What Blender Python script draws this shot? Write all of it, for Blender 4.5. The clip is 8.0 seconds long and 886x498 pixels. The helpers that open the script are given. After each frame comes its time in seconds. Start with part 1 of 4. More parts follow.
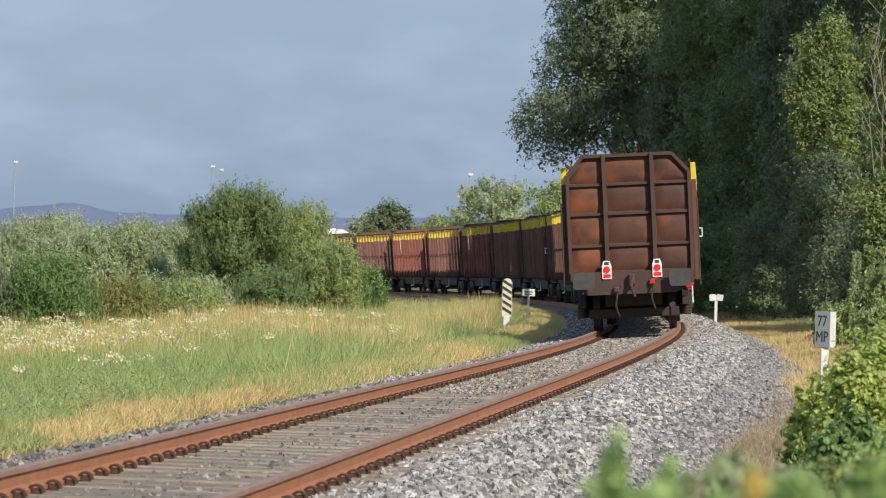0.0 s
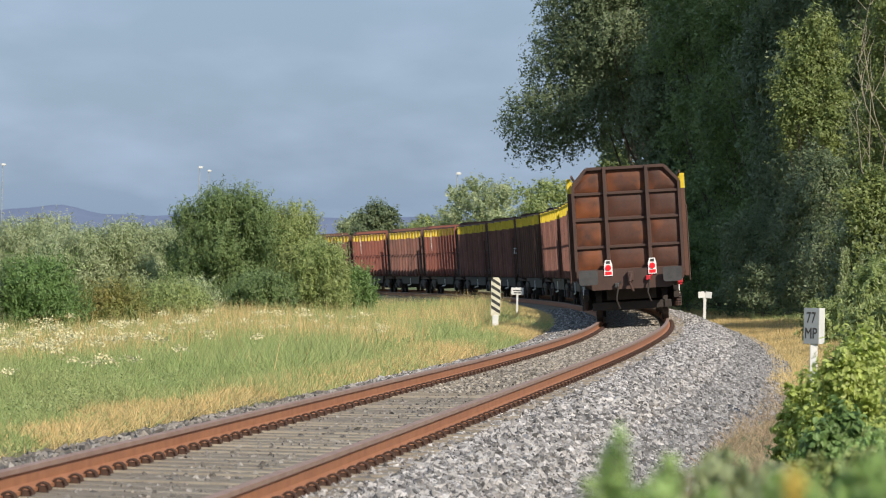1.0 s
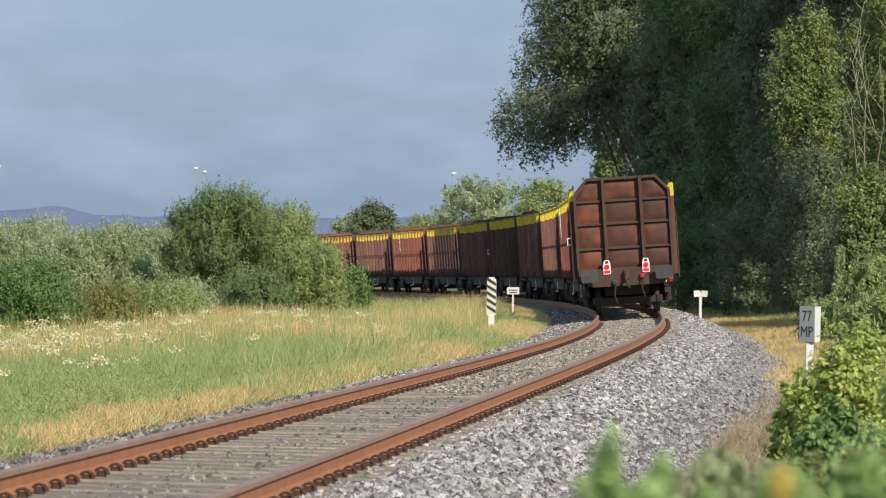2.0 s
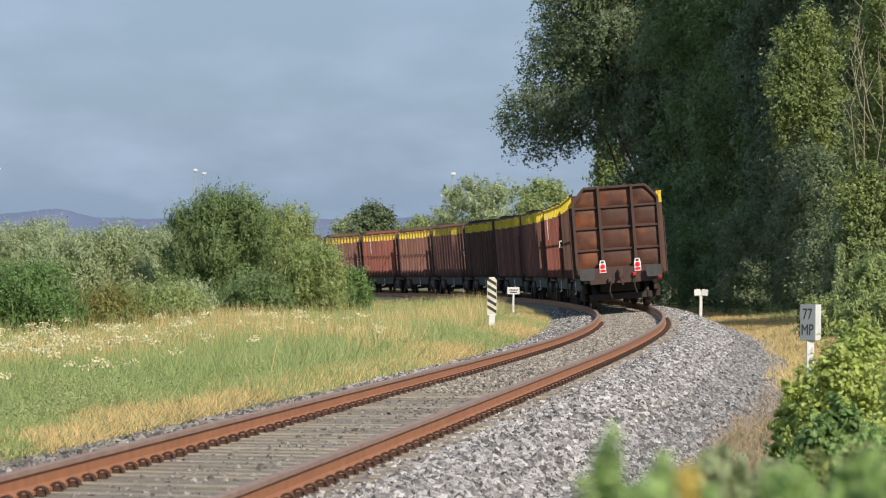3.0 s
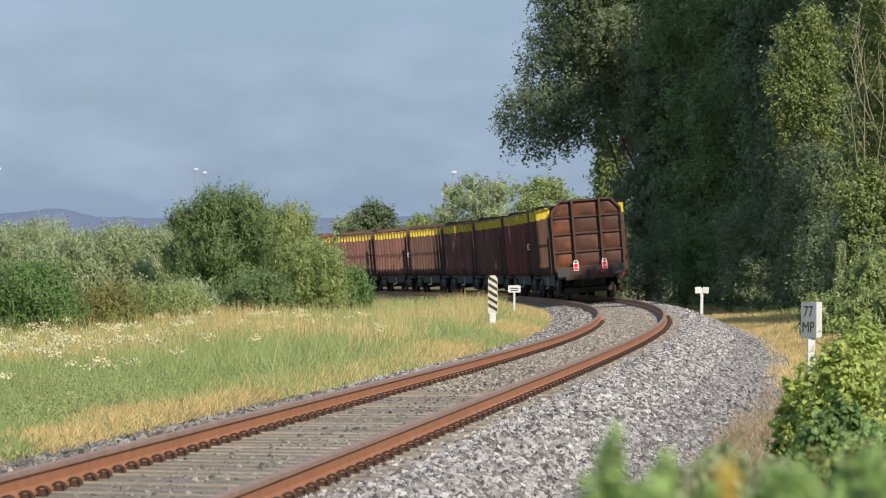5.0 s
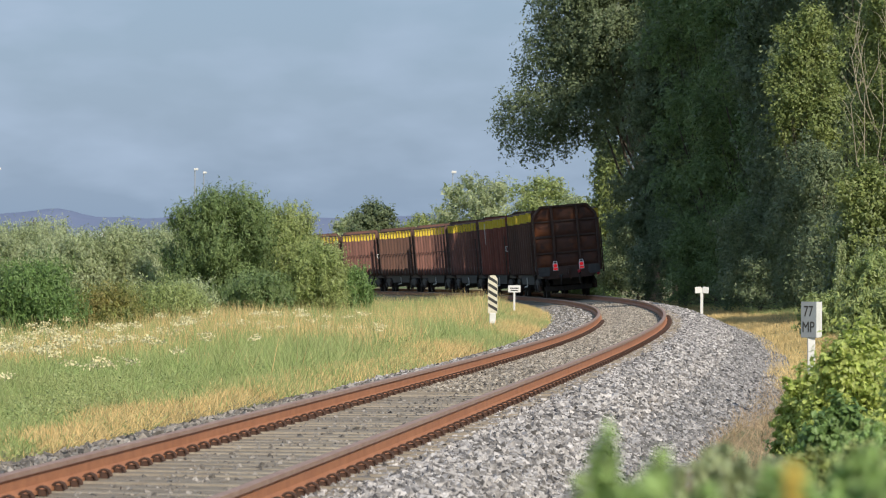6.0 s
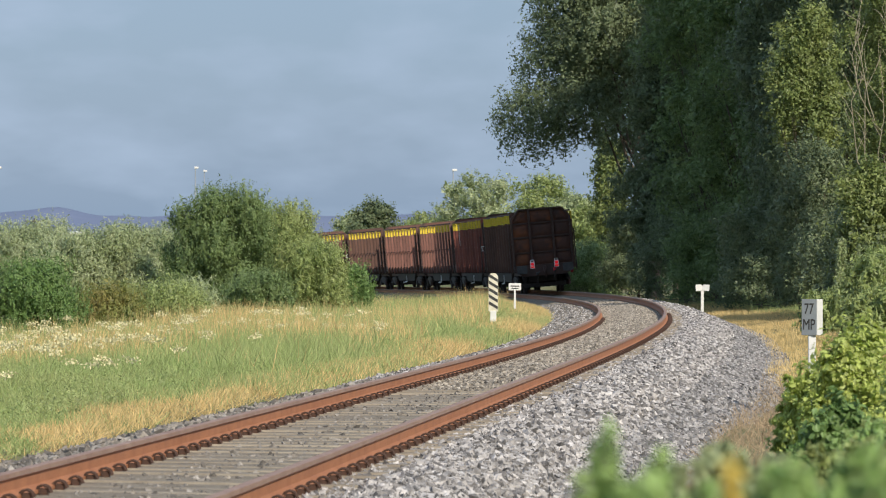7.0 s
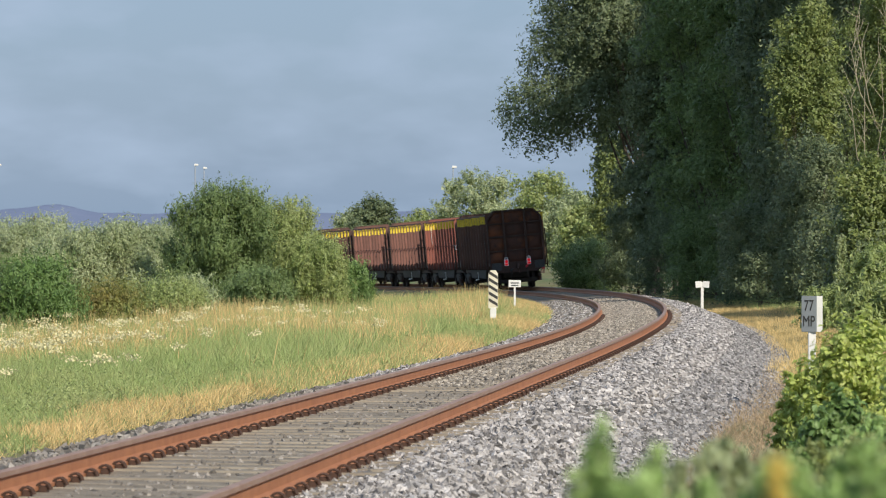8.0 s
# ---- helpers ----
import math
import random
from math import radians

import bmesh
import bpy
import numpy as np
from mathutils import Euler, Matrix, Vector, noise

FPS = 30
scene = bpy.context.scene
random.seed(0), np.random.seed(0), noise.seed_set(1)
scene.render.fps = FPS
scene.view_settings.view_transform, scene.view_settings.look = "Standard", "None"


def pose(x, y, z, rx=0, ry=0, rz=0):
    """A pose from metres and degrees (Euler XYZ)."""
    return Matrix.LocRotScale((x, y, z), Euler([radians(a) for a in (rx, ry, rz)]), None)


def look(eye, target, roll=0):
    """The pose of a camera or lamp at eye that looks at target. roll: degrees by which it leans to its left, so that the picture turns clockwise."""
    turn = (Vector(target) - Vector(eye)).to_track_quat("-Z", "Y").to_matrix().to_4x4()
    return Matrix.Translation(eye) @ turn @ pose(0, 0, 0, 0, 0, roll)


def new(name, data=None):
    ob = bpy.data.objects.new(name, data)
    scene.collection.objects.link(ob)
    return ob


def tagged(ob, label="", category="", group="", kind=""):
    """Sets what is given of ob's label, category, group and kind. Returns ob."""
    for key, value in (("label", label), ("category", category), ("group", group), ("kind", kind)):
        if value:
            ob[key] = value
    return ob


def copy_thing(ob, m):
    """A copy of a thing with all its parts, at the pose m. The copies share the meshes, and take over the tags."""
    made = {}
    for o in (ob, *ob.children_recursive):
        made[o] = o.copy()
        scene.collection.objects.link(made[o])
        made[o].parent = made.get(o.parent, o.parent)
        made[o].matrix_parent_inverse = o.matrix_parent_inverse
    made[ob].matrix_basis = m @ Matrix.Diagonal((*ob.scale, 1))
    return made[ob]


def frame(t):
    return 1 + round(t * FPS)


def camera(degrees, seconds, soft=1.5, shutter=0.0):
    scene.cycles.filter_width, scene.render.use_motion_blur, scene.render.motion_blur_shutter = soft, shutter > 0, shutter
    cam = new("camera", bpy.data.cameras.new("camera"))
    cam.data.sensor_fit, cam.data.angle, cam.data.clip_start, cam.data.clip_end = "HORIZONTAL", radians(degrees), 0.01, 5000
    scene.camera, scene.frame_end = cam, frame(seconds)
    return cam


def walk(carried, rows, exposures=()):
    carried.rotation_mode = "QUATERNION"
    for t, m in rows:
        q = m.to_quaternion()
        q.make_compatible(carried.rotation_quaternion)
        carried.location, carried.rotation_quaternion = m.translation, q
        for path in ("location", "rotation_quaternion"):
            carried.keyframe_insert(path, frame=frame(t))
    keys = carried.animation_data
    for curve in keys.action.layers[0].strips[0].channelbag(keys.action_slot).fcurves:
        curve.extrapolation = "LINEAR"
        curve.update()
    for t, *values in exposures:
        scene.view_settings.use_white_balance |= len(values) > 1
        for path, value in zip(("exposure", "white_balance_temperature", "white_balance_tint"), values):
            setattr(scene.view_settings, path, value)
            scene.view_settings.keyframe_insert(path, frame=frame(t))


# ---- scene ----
# ---- camera: on a tripod beside the line, panning and levelling slightly ----
cam = camera(10.4, 8.0, soft=1.0)
EYE = (0.0, 0.0, 1.474)
AIM = [  # seconds, turn to the left, pitch, lean (degrees)
    (0.0, 0.176, 0.051, 1.48), (0.5, 0.164, 0.042, 1.43), (1.0, 0.039, 0.045, 1.07), (1.5, -0.010, 0.043, 0.97),
    (3.0, -0.012, 0.048, 0.49), (3.5, -0.010, 0.044, 0.42), (4.0, -0.005, 0.044, 0.41), (4.5, -0.002, 0.032, 0.34),
    (6.0, -0.004, 0.029, 0.31), (6.5, 0.000, 0.025, 0.31), (7.0, 0.002, 0.006, 0.23), (7.5, 0.000, -0.022, 0.22),
    (8.0, 0.000, -0.030, 0.19)]
walk(cam, [(t, pose(*EYE, 90 + pitch, 0, yaw) @ pose(0, 0, 0, 0, 0, lean)) for t, yaw, pitch, lean in AIM])
cam.data.dof.use_dof = True
cam.data.dof.focus_distance = 78.0
cam.data.dof.aperture_fstop = 10.0

# ---- sky, sun, exposure ----
SUN_AZ, SUN_EL = 150.5, 33.0      # degrees clockwise from +y (away from the camera), and above the horizon
SUN_DIR = Vector((math.sin(radians(SUN_AZ)) * math.cos(radians(SUN_EL)), math.cos(radians(SUN_AZ)) * math.cos(radians(SUN_EL)), math.sin(radians(SUN_EL))))
scene.view_settings.exposure = 0.0


def make_sky():
    world = bpy.data.worlds.new("sky")
    scene.world = world
    world.use_nodes = True
    nt = world.node_tree
    nt.nodes.clear()
    n = nt.nodes.new
    out, bg, sky = n("ShaderNodeOutputWorld"), n("ShaderNodeBackground"), n("ShaderNodeTexSky")
    sky.sky_type, sky.sun_disc = "NISHITA", False
    sky.sun_elevation, sky.sun_rotation = radians(SUN_EL), radians(SUN_AZ)
    sky.air_density, sky.dust_density, sky.ozone_density = 1.0, 1.2, 1.5
    co, mp = n("ShaderNodeTexCoord"), n("ShaderNodeMapping")
    mp.inputs["Scale"].default_value = (1.0, 1.0, 2.6)
    big, fine = n("ShaderNodeTexNoise"), n("ShaderNodeTexNoise")
    big.inputs["Scale"].default_value, big.inputs["Detail"].default_value = 13.0, 4.0
    fine.inputs["Scale"].default_value, fine.inputs["Detail"].default_value = 55.0, 3.0
    mixn = n("ShaderNodeMix")
    mixn.inputs["Factor"].default_value = 0.35
    ramp = n("ShaderNodeValToRGB")
    ramp.color_ramp.elements[0].position, ramp.color_ramp.elements[0].color = 0.45, (0, 0, 0, 1)
    ramp.color_ramp.elements[1].position, ramp.color_ramp.elements[1].color = 0.66, (1, 1, 1, 1)
    base = n("ShaderNodeMix")
    base.data_type = "RGBA"
    base.inputs["Factor"].default_value = 0.72
    base.inputs[7].default_value = (2.05, 3.15, 5.0, 1)      # veil of thin grey cloud
    cloud = n("ShaderNodeMix")
    cloud.data_type = "RGBA"
    cloud.inputs[7].default_value = (3.6, 4.55, 5.9, 1)
    damp = n("ShaderNodeMath")
    damp.operation = "MULTIPLY"
    damp.inputs[1].default_value = 0.8
    ln = nt.links.new
    ln(co.outputs["Generated"], mp.inputs["Vector"])
    ln(mp.outputs["Vector"], big.inputs["Vector"]), ln(mp.outputs["Vector"], fine.inputs["Vector"])
    ln(big.outputs["Fac"], mixn.inputs[2]), ln(fine.outputs["Fac"], mixn.inputs[3])
    ln(mixn.outputs[0], ramp.inputs["Fac"]), ln(ramp.outputs["Color"], damp.inputs[0])
    ln(sky.outputs["Color"], base.inputs[6]), ln(base.outputs[2], cloud.inputs[6])
    ln(damp.outputs[0], cloud.inputs["Factor"]), ln(cloud.outputs[2], bg.inputs["Color"])
    bg.inputs["Strength"].default_value = 0.115
    ln(bg.outputs["Background"], out.inputs["Surface"])
    lamp = bpy.data.lights.new("sun", "SUN")
    lamp.energy, lamp.angle, lamp.color = 4.3, radians(0.6), (1.0, 0.90, 0.76)
    ob = new("sun", lamp)
    ob.matrix_world = look(SUN_DIR * 100, (0, 0, 0))


make_sky()


# ---- materials ----
def material(name, colour, second=None, rough=0.8, metal=0.0, scale=3.0, fine=40.0, bump=0.3, depth=0.01, island=0.0, each=0.0, through_light=0.0, stain=None, glow=None, coords="Object"):
    """A surface of two colours mixed by noise at two scales, with relief. island / each: how far pieces of one mesh / objects differ in brightness."""
    m = bpy.data.materials.new(name)
    m.use_nodes = True
    nt = m.node_tree
    n, ln = nt.nodes.new, nt.links.new
    b = nt.nodes["Principled BSDF"]
    second = second or tuple(c * 0.65 for c in colour)
    co = n("ShaderNodeTexCoord")
    n1, n2 = n("ShaderNodeTexNoise"), n("ShaderNodeTexNoise")
    n1.inputs["Scale"].default_value, n1.inputs["Detail"].default_value = scale, 3.0
    n2.inputs["Scale"].default_value, n2.inputs["Detail"].default_value = fine, 2.0
    ln(co.outputs[coords], n1.inputs["Vector"]), ln(co.outputs[coords], n2.inputs["Vector"])
    add = n("ShaderNodeMix")
    add.inputs["Factor"].default_value = 0.4
    ln(n1.outputs["Fac"], add.inputs[2]), ln(n2.outputs["Fac"], add.inputs[3])
    rng = n("ShaderNodeMapRange")
    rng.inputs["From Min"].default_value, rng.inputs["From Max"].default_value = 0.36, 0.64
    ln(add.outputs[0], rng.inputs["Value"])
    mix = n("ShaderNodeMix")
    mix.data_type = "RGBA"
    mix.inputs[6].default_value, mix.inputs[7].default_value = (*colour, 1), (*second, 1)
    ln(rng.outputs[0], mix.inputs["Factor"])
    last = mix.outputs[2]
    if stain:
        n3 = n("ShaderNodeTexNoise")
        n3.inputs["Scale"].default_value, n3.inputs["Detail"].default_value = scale * 0.45, 4.0
        ln(co.outputs[coords], n3.inputs["Vector"])
        r3 = n("ShaderNodeMapRange")
        r3.inputs["From Min"].default_value, r3.inputs["From Max"].default_value = 0.5, 0.62
        ln(n3.outputs["Fac"], r3.inputs["Value"])
        mx = n("ShaderNodeMix")
        mx.data_type = "RGBA"
        mx.inputs[7].default_value = (*stain, 1)
        ln(r3.outputs[0], mx.inputs["Factor"]), ln(last, mx.inputs[6])
        last = mx.outputs[2]
    if island or each:
        if island:
            src = n("ShaderNodeNewGeometry").outputs["Random Per Island"]
        else:
            src = n("ShaderNodeObjectInfo").outputs["Random"]
        amount = island or each
        r2 = n("ShaderNodeMapRange")
        r2.inputs["To Min"].default_value, r2.inputs["To Max"].default_value = 1 - amount, 1 + amount
        ln(src, r2.inputs["Value"])
        hsv = n("ShaderNodeHueSaturation")
        ln(r2.outputs[0], hsv.inputs["Value"]), ln(last, hsv.inputs["Color"])
        last = hsv.outputs["Color"]
    ln(last, b.inputs["Base Color"])
    b.inputs["Roughness"].default_value, b.inputs["Metallic"].default_value = rough, metal
    if bump:
        bp = n("ShaderNodeBump")
        bp.inputs["Strength"].default_value, bp.inputs["Distance"].default_value = bump, depth
        ln(add.outputs[0], bp.inputs["Height"]), ln(bp.outputs["Normal"], b.inputs["Normal"])
    if glow:
        b.inputs["Emission Color"].default_value, b.inputs["Emission Strength"].default_value = (*glow[:3], 1), glow[3]
    if through_light:
        tr, ms = n("ShaderNodeBsdfTranslucent"), n("ShaderNodeMixShader")
        ln(last, tr.inputs["Color"])
        ms.inputs["Fac"].default_value = through_light
        ln(b.outputs["BSDF"], ms.inputs[1]), ln(tr.outputs["BSDF"], ms.inputs[2])
        ln(ms.outputs["Shader"], nt.nodes["Material Output"].inputs["Surface"])
    return m


def leafy(name, colour, second, rough=0.5, scale=0.7):
    return material(name, colour, second, rough=rough, scale=scale, fine=6.0, bump=0, island=0.3, through_light=0.36)


RUST_RAIL = material("rusted rail steel", (0.42, 0.185, 0.085), (0.33, 0.135, 0.062), rough=0.75, scale=4, fine=60, bump=0.2, depth=0.004)
RAIL_TOP = material("worn rail head steel", (0.40, 0.27, 0.20), (0.31, 0.19, 0.14), rough=0.62, metal=0.1, scale=3, fine=50, bump=0.05, depth=0.002)
RUST_DARK = material("dark rusted clip steel", (0.085, 0.043, 0.028), (0.05, 0.028, 0.02), rough=0.8, scale=20, fine=90)
CONCRETE = material("weathered concrete", (0.33, 0.285, 0.215), (0.23, 0.19, 0.14), rough=0.9, scale=6, fine=70, bump=0.35, depth=0.006, each=0.15)
STONE = material("limestone ballast", (0.43, 0.41, 0.395), (0.20, 0.19, 0.182), rough=0.9, scale=7, fine=50, bump=0.2, depth=0.006, island=0.75)
FOOT_STONE = material("dull grey ballast", (0.33, 0.32, 0.315), (0.16, 0.155, 0.152), rough=0.9, scale=7, fine=50, bump=0.2, depth=0.006, island=0.65)
GRIMY = material("grimy dark ballast", (0.29, 0.265, 0.235), (0.14, 0.125, 0.105), rough=0.9, scale=7, fine=50, bump=0.2, depth=0.006, island=0.6)
DUSTY = material("dusty fine ballast", (0.37, 0.335, 0.285), (0.22, 0.195, 0.16), rough=0.95, scale=7, fine=50, bump=0.2, depth=0.006, island=0.6)
BED = material("ballast bed", (0.31, 0.265, 0.20), (0.21, 0.175, 0.13), rough=0.95, scale=12, fine=45, bump=1.0, depth=0.04, stain=(0.20, 0.165, 0.12))
SOIL = material("meadow soil", (0.16, 0.17, 0.06), (0.20, 0.16, 0.075), rough=0.95, scale=0.6, fine=9, bump=0.6, depth=0.05, stain=(0.11, 0.15, 0.045))
GRASS = leafy("green grass", (0.30, 0.42, 0.135), (0.46, 0.48, 0.20), rough=0.6, scale=0.35)
DRY = leafy("dry straw grass", (0.82, 0.61, 0.28), (0.68, 0.50, 0.22), rough=0.7, scale=0.5)
PETAL = material("cream flower heads", (0.84, 0.79, 0.49), (0.74, 0.66, 0.36), rough=0.7, scale=8, fine=30, bump=0, island=0.15, through_light=0.25)
LEAF_DARK = leafy("dark tree leaves", (0.165, 0.215, 0.115), (0.22, 0.27, 0.132))
LEAF_MID = leafy("mid green leaves", (0.18, 0.26, 0.095), (0.24, 0.32, 0.12))
LEAF_LIME = leafy("yellow green leaves", (0.29, 0.34, 0.11), (0.20, 0.26, 0.085))
LEAF_GREY = leafy("grey green willow leaves", (0.35, 0.42, 0.20), (0.50, 0.55, 0.33))
LEAF_OLIVE = leafy("olive shrub leaves", (0.31, 0.39, 0.135), (0.42, 0.47, 0.19))
LEAF_RUSSET = leafy("russet shrub leaves", (0.34, 0.27, 0.085), (0.24, 0.32, 0.09))
LEAF_BRIGHT = leafy("fresh green leaves", (0.21, 0.33, 0.10), (0.17, 0.27, 0.085))
LEAF_SPRIG = leafy("pale green gorse needles", (0.42, 0.57, 0.21), (0.34, 0.50, 0.17))
LEAF_FRESH = leafy("pale lime bramble leaves", (0.56, 0.62, 0.18), (0.38, 0.48, 0.13))
WITHERED = leafy("withered brown weeds", (0.42, 0.29, 0.18), (0.52, 0.40, 0.24))
LEAF_YELLOW = leafy("yellowing weed leaves", (0.70, 0.58, 0.14), (0.62, 0.46, 0.12))
PALE_BARK = material("pale twig bark", (0.46, 0.41, 0.29), (0.34, 0.30, 0.21), rough=0.9, scale=5, fine=40, bump=0.4, depth=0.01)
BARK = material("grey bark", (0.16, 0.13, 0.10), (0.10, 0.08, 0.06), rough=0.95, scale=5, fine=40, bump=0.8, depth=0.03)
WAGON_RUST = material("rusted wagon steel", (0.105, 0.036, 0.018), (0.062, 0.026, 0.017), rough=0.62, scale=2.2, fine=24, bump=0.25, depth=0.006, stain=(0.20, 0.060, 0.018))
WAGON_FRAME = material("brown wagon frame", (0.085, 0.042, 0.030), (0.055, 0.031, 0.024), rough=0.65, scale=3, fine=40, bump=0.2, depth=0.004)
SIDE_BROWN = material("brown side rails", (0.11, 0.05, 0.034), (0.08, 0.038, 0.027), rough=0.7, scale=1.4, fine=16, bump=0.2, depth=0.005, stain=(0.07, 0.035, 0.026))
STAKE_RED = material("faded red stakes", (0.25, 0.075, 0.049), (0.17, 0.055, 0.038), rough=0.7, scale=2.5, fine=20, bump=0.15, depth=0.004, each=0.2)
# Brown and dull stakes are lightened for the sunlight on them; rails stay darker.
STAKE_BROWN = material("lightened brown stakes", (0.13, 0.062, 0.04), (0.09, 0.045, 0.032), rough=0.75, scale=2.5, fine=20, bump=0.15, depth=0.004, each=0.2)
STAKE_DULL = material("lightened pink brown stakes", (0.23, 0.10, 0.075), (0.155, 0.070, 0.052), rough=0.75, scale=2.5, fine=20, bump=0.15, depth=0.004, each=0.2)
SIDE_RED = material("red side rails", (0.26, 0.075, 0.048), (0.17, 0.055, 0.038), rough=0.65, scale=1.4, fine=16, bump=0.2, depth=0.005)
SIDE_DULL = material("dull red side rails", (0.17, 0.072, 0.052), (0.12, 0.055, 0.04), rough=0.7, scale=1.4, fine=16, bump=0.2, depth=0.005, stain=(0.10, 0.052, 0.038))
YELLOW = material("yellow paint", (0.80, 0.60, 0.035), (0.66, 0.47, 0.03), rough=0.5, scale=6, fine=50, bump=0.1, depth=0.003)
GREASE = material("black underframe grease", (0.028, 0.023, 0.02), (0.045, 0.033, 0.026), rough=0.7, scale=6, fine=40)
BUFFER_GREY = material("grey buffer steel", (0.085, 0.083, 0.083), (0.055, 0.054, 0.054), rough=0.55, metal=0.3, scale=6, fine=50, bump=0.1, depth=0.003)
WHITE = material("white paint", (0.78, 0.78, 0.75), (0.66, 0.66, 0.62), rough=0.5, scale=7, fine=60, bump=0.1, depth=0.002)
LAMP_WHITE = material("white lamp plate", (0.85, 0.84, 0.82), (0.75, 0.74, 0.72), rough=0.4, scale=9, fine=60, bump=0.05, depth=0.002)
LAMP_RED = material("red lamp lens", (0.80, 0.015, 0.02), (0.68, 0.012, 0.018), rough=0.3, scale=9, fine=60, bump=0, glow=(1.0, 0.02, 0.03, 0.35))
HOSE_RED = material("red hose tap", (0.60, 0.02, 0.03), (0.45, 0.02, 0.03), rough=0.45, scale=9, fine=50)
BLACK = material("black paint", (0.03, 0.03, 0.03), (0.05, 0.05, 0.045), rough=0.6, scale=8, fine=60)
CREAM = material("aged cream paint", (0.74, 0.70, 0.55), (0.62, 0.58, 0.44), rough=0.6, scale=6, fine=40)
SIGN_GREY = material("grey sign face", (0.26, 0.29, 0.30), (0.22, 0.245, 0.255), rough=0.5, scale=5, fine=50, bump=0.05)
GALVANISED = material("galvanised steel", (0.50, 0.52, 0.53), (0.42, 0.44, 0.45), rough=0.45, metal=0.6, scale=5, fine=50, bump=0.05)
# Distance haze is put into the blue of the hills' own colour.
HILL = material("haze tinted hill", (0.165, 0.205, 0.31), (0.14, 0.18, 0.28), rough=1.0, scale=0.004, fine=0.03, bump=0)
ROOF_WHITE = material("white sheet roof", (0.85, 0.86, 0.88), (0.75, 0.77, 0.80), rough=0.4, scale=1, fine=8, bump=0.05)


# ---- mesh helpers ----
def fast_mesh(name, verts, faces, mats=(), smooth=False, index=None):
    """A mesh from arrays: faces is one array of corner indices, all faces with as many corners."""
    me = bpy.data.meshes.new(name)
    verts, faces = np.asarray(verts, dtype=np.float32), np.asarray(faces, dtype=np.int32)
    k = faces.shape[1]
    me.vertices.add(len(verts)), me.loops.add(faces.size), me.polygons.add(len(faces))
    me.vertices.foreach_set("co", verts.ravel())
    me.loops.foreach_set("vertex_index", faces.ravel())
    me.polygons.foreach_set("loop_start", np.arange(0, faces.size, k, dtype=np.int32))
    me.polygons.foreach_set("use_smooth", np.full(len(faces), smooth))
    if index is not None:
        me.polygons.foreach_set("material_index", np.asarray(index, dtype=np.int32))
    for m in mats:
        me.materials.append(m)
    me.update(calc_edges=True)
    return me


def part(name, bm, mat, parent=None, label="", smooth=False):
    """Links a bmesh as one object, under a thing or a part."""
    me = bpy.data.meshes.new(name)
    bmesh.ops.recalc_face_normals(bm, faces=bm.faces)
    bm.to_mesh(me)
    bm.free()
    for m in (mat if isinstance(mat, (list, tuple)) else [mat]):
        me.materials.append(m)
    if smooth:
        for f in me.polygons:
            f.use_smooth = True
    ob = new(name, me)
    ob.parent = parent
    return tagged(ob, label)


def box(bm, x0, x1, y0, y1, z0, z1, bevel=0.0, m=None):
    r = bmesh.ops.create_cube(bm, size=1.0)
    vs = r["verts"]
    for v in vs:
        v.co = Vector((x0 + (v.co.x + 0.5) * (x1 - x0), y0 + (v.co.y + 0.5) * (y1 - y0), z0 + (v.co.z + 0.5) * (z1 - z0)))
    if bevel:
        es = {e for v in vs for e in v.link_edges}
        vs = [v for v in bmesh.ops.bevel(bm, geom=list(es), offset=bevel, segments=2, affect="EDGES", profile=0.5)["verts"]]
    if m is not None:
        bmesh.ops.transform(bm, matrix=m, verts=vs)
    return vs


def rod(bm, a, b, r0, r1=None, n=8):
    a, b = Vector(a), Vector(b)
    d = b - a
    r = bmesh.ops.create_cone(bm, cap_ends=True, segments=n, radius1=r0, radius2=r1 if r1 is not None else r0, depth=d.length)
    m = Matrix.Translation((a + b) / 2) @ d.to_track_quat("Z", "Y").to_matrix().to_4x4()
    bmesh.ops.transform(bm, matrix=m, verts=r["verts"])
    return r["verts"]


def prism(bm, outline, y0, y1):
    """A plate with an outline of (x, z), from y0 to y1."""
    a = [bm.verts.new((x, y0, z)) for x, z in outline]
    b = [bm.verts.new((x, y1, z)) for x, z in outline]
    bm.faces.new(a), bm.faces.new(b[::-1])
    for i in range(len(a)):
        j = (i + 1) % len(a)
        bm.faces.new((a[i], b[i], b[j], a[j]))


# ---- the line of the track ----
STEP = 0.5
S_AXIS = np.arange(0.0, 620.0, STEP)
BEND = np.interp(S_AXIS, [0, 25, 60, 90, 130, 180, 620], [0.00015, 0.0, 0.00105, 0.00085, 0.00104, 0.00102, 0.0010])
TURN = 0.0909 - np.concatenate([[0], np.cumsum((BEND[1:] + BEND[:-1]) / 2 * STEP)])
X_AXIS = -2.1735 + np.concatenate([[0], np.cumsum(np.sin((TURN[1:] + TURN[:-1]) / 2) * STEP)])
Y_AXIS = 30.253 + np.concatenate([[0], np.cumsum(np.cos((TURN[1:] + TURN[:-1]) / 2) * STEP)])
GAUGE = 1.67           # between the middles of the rail heads (broad gauge)


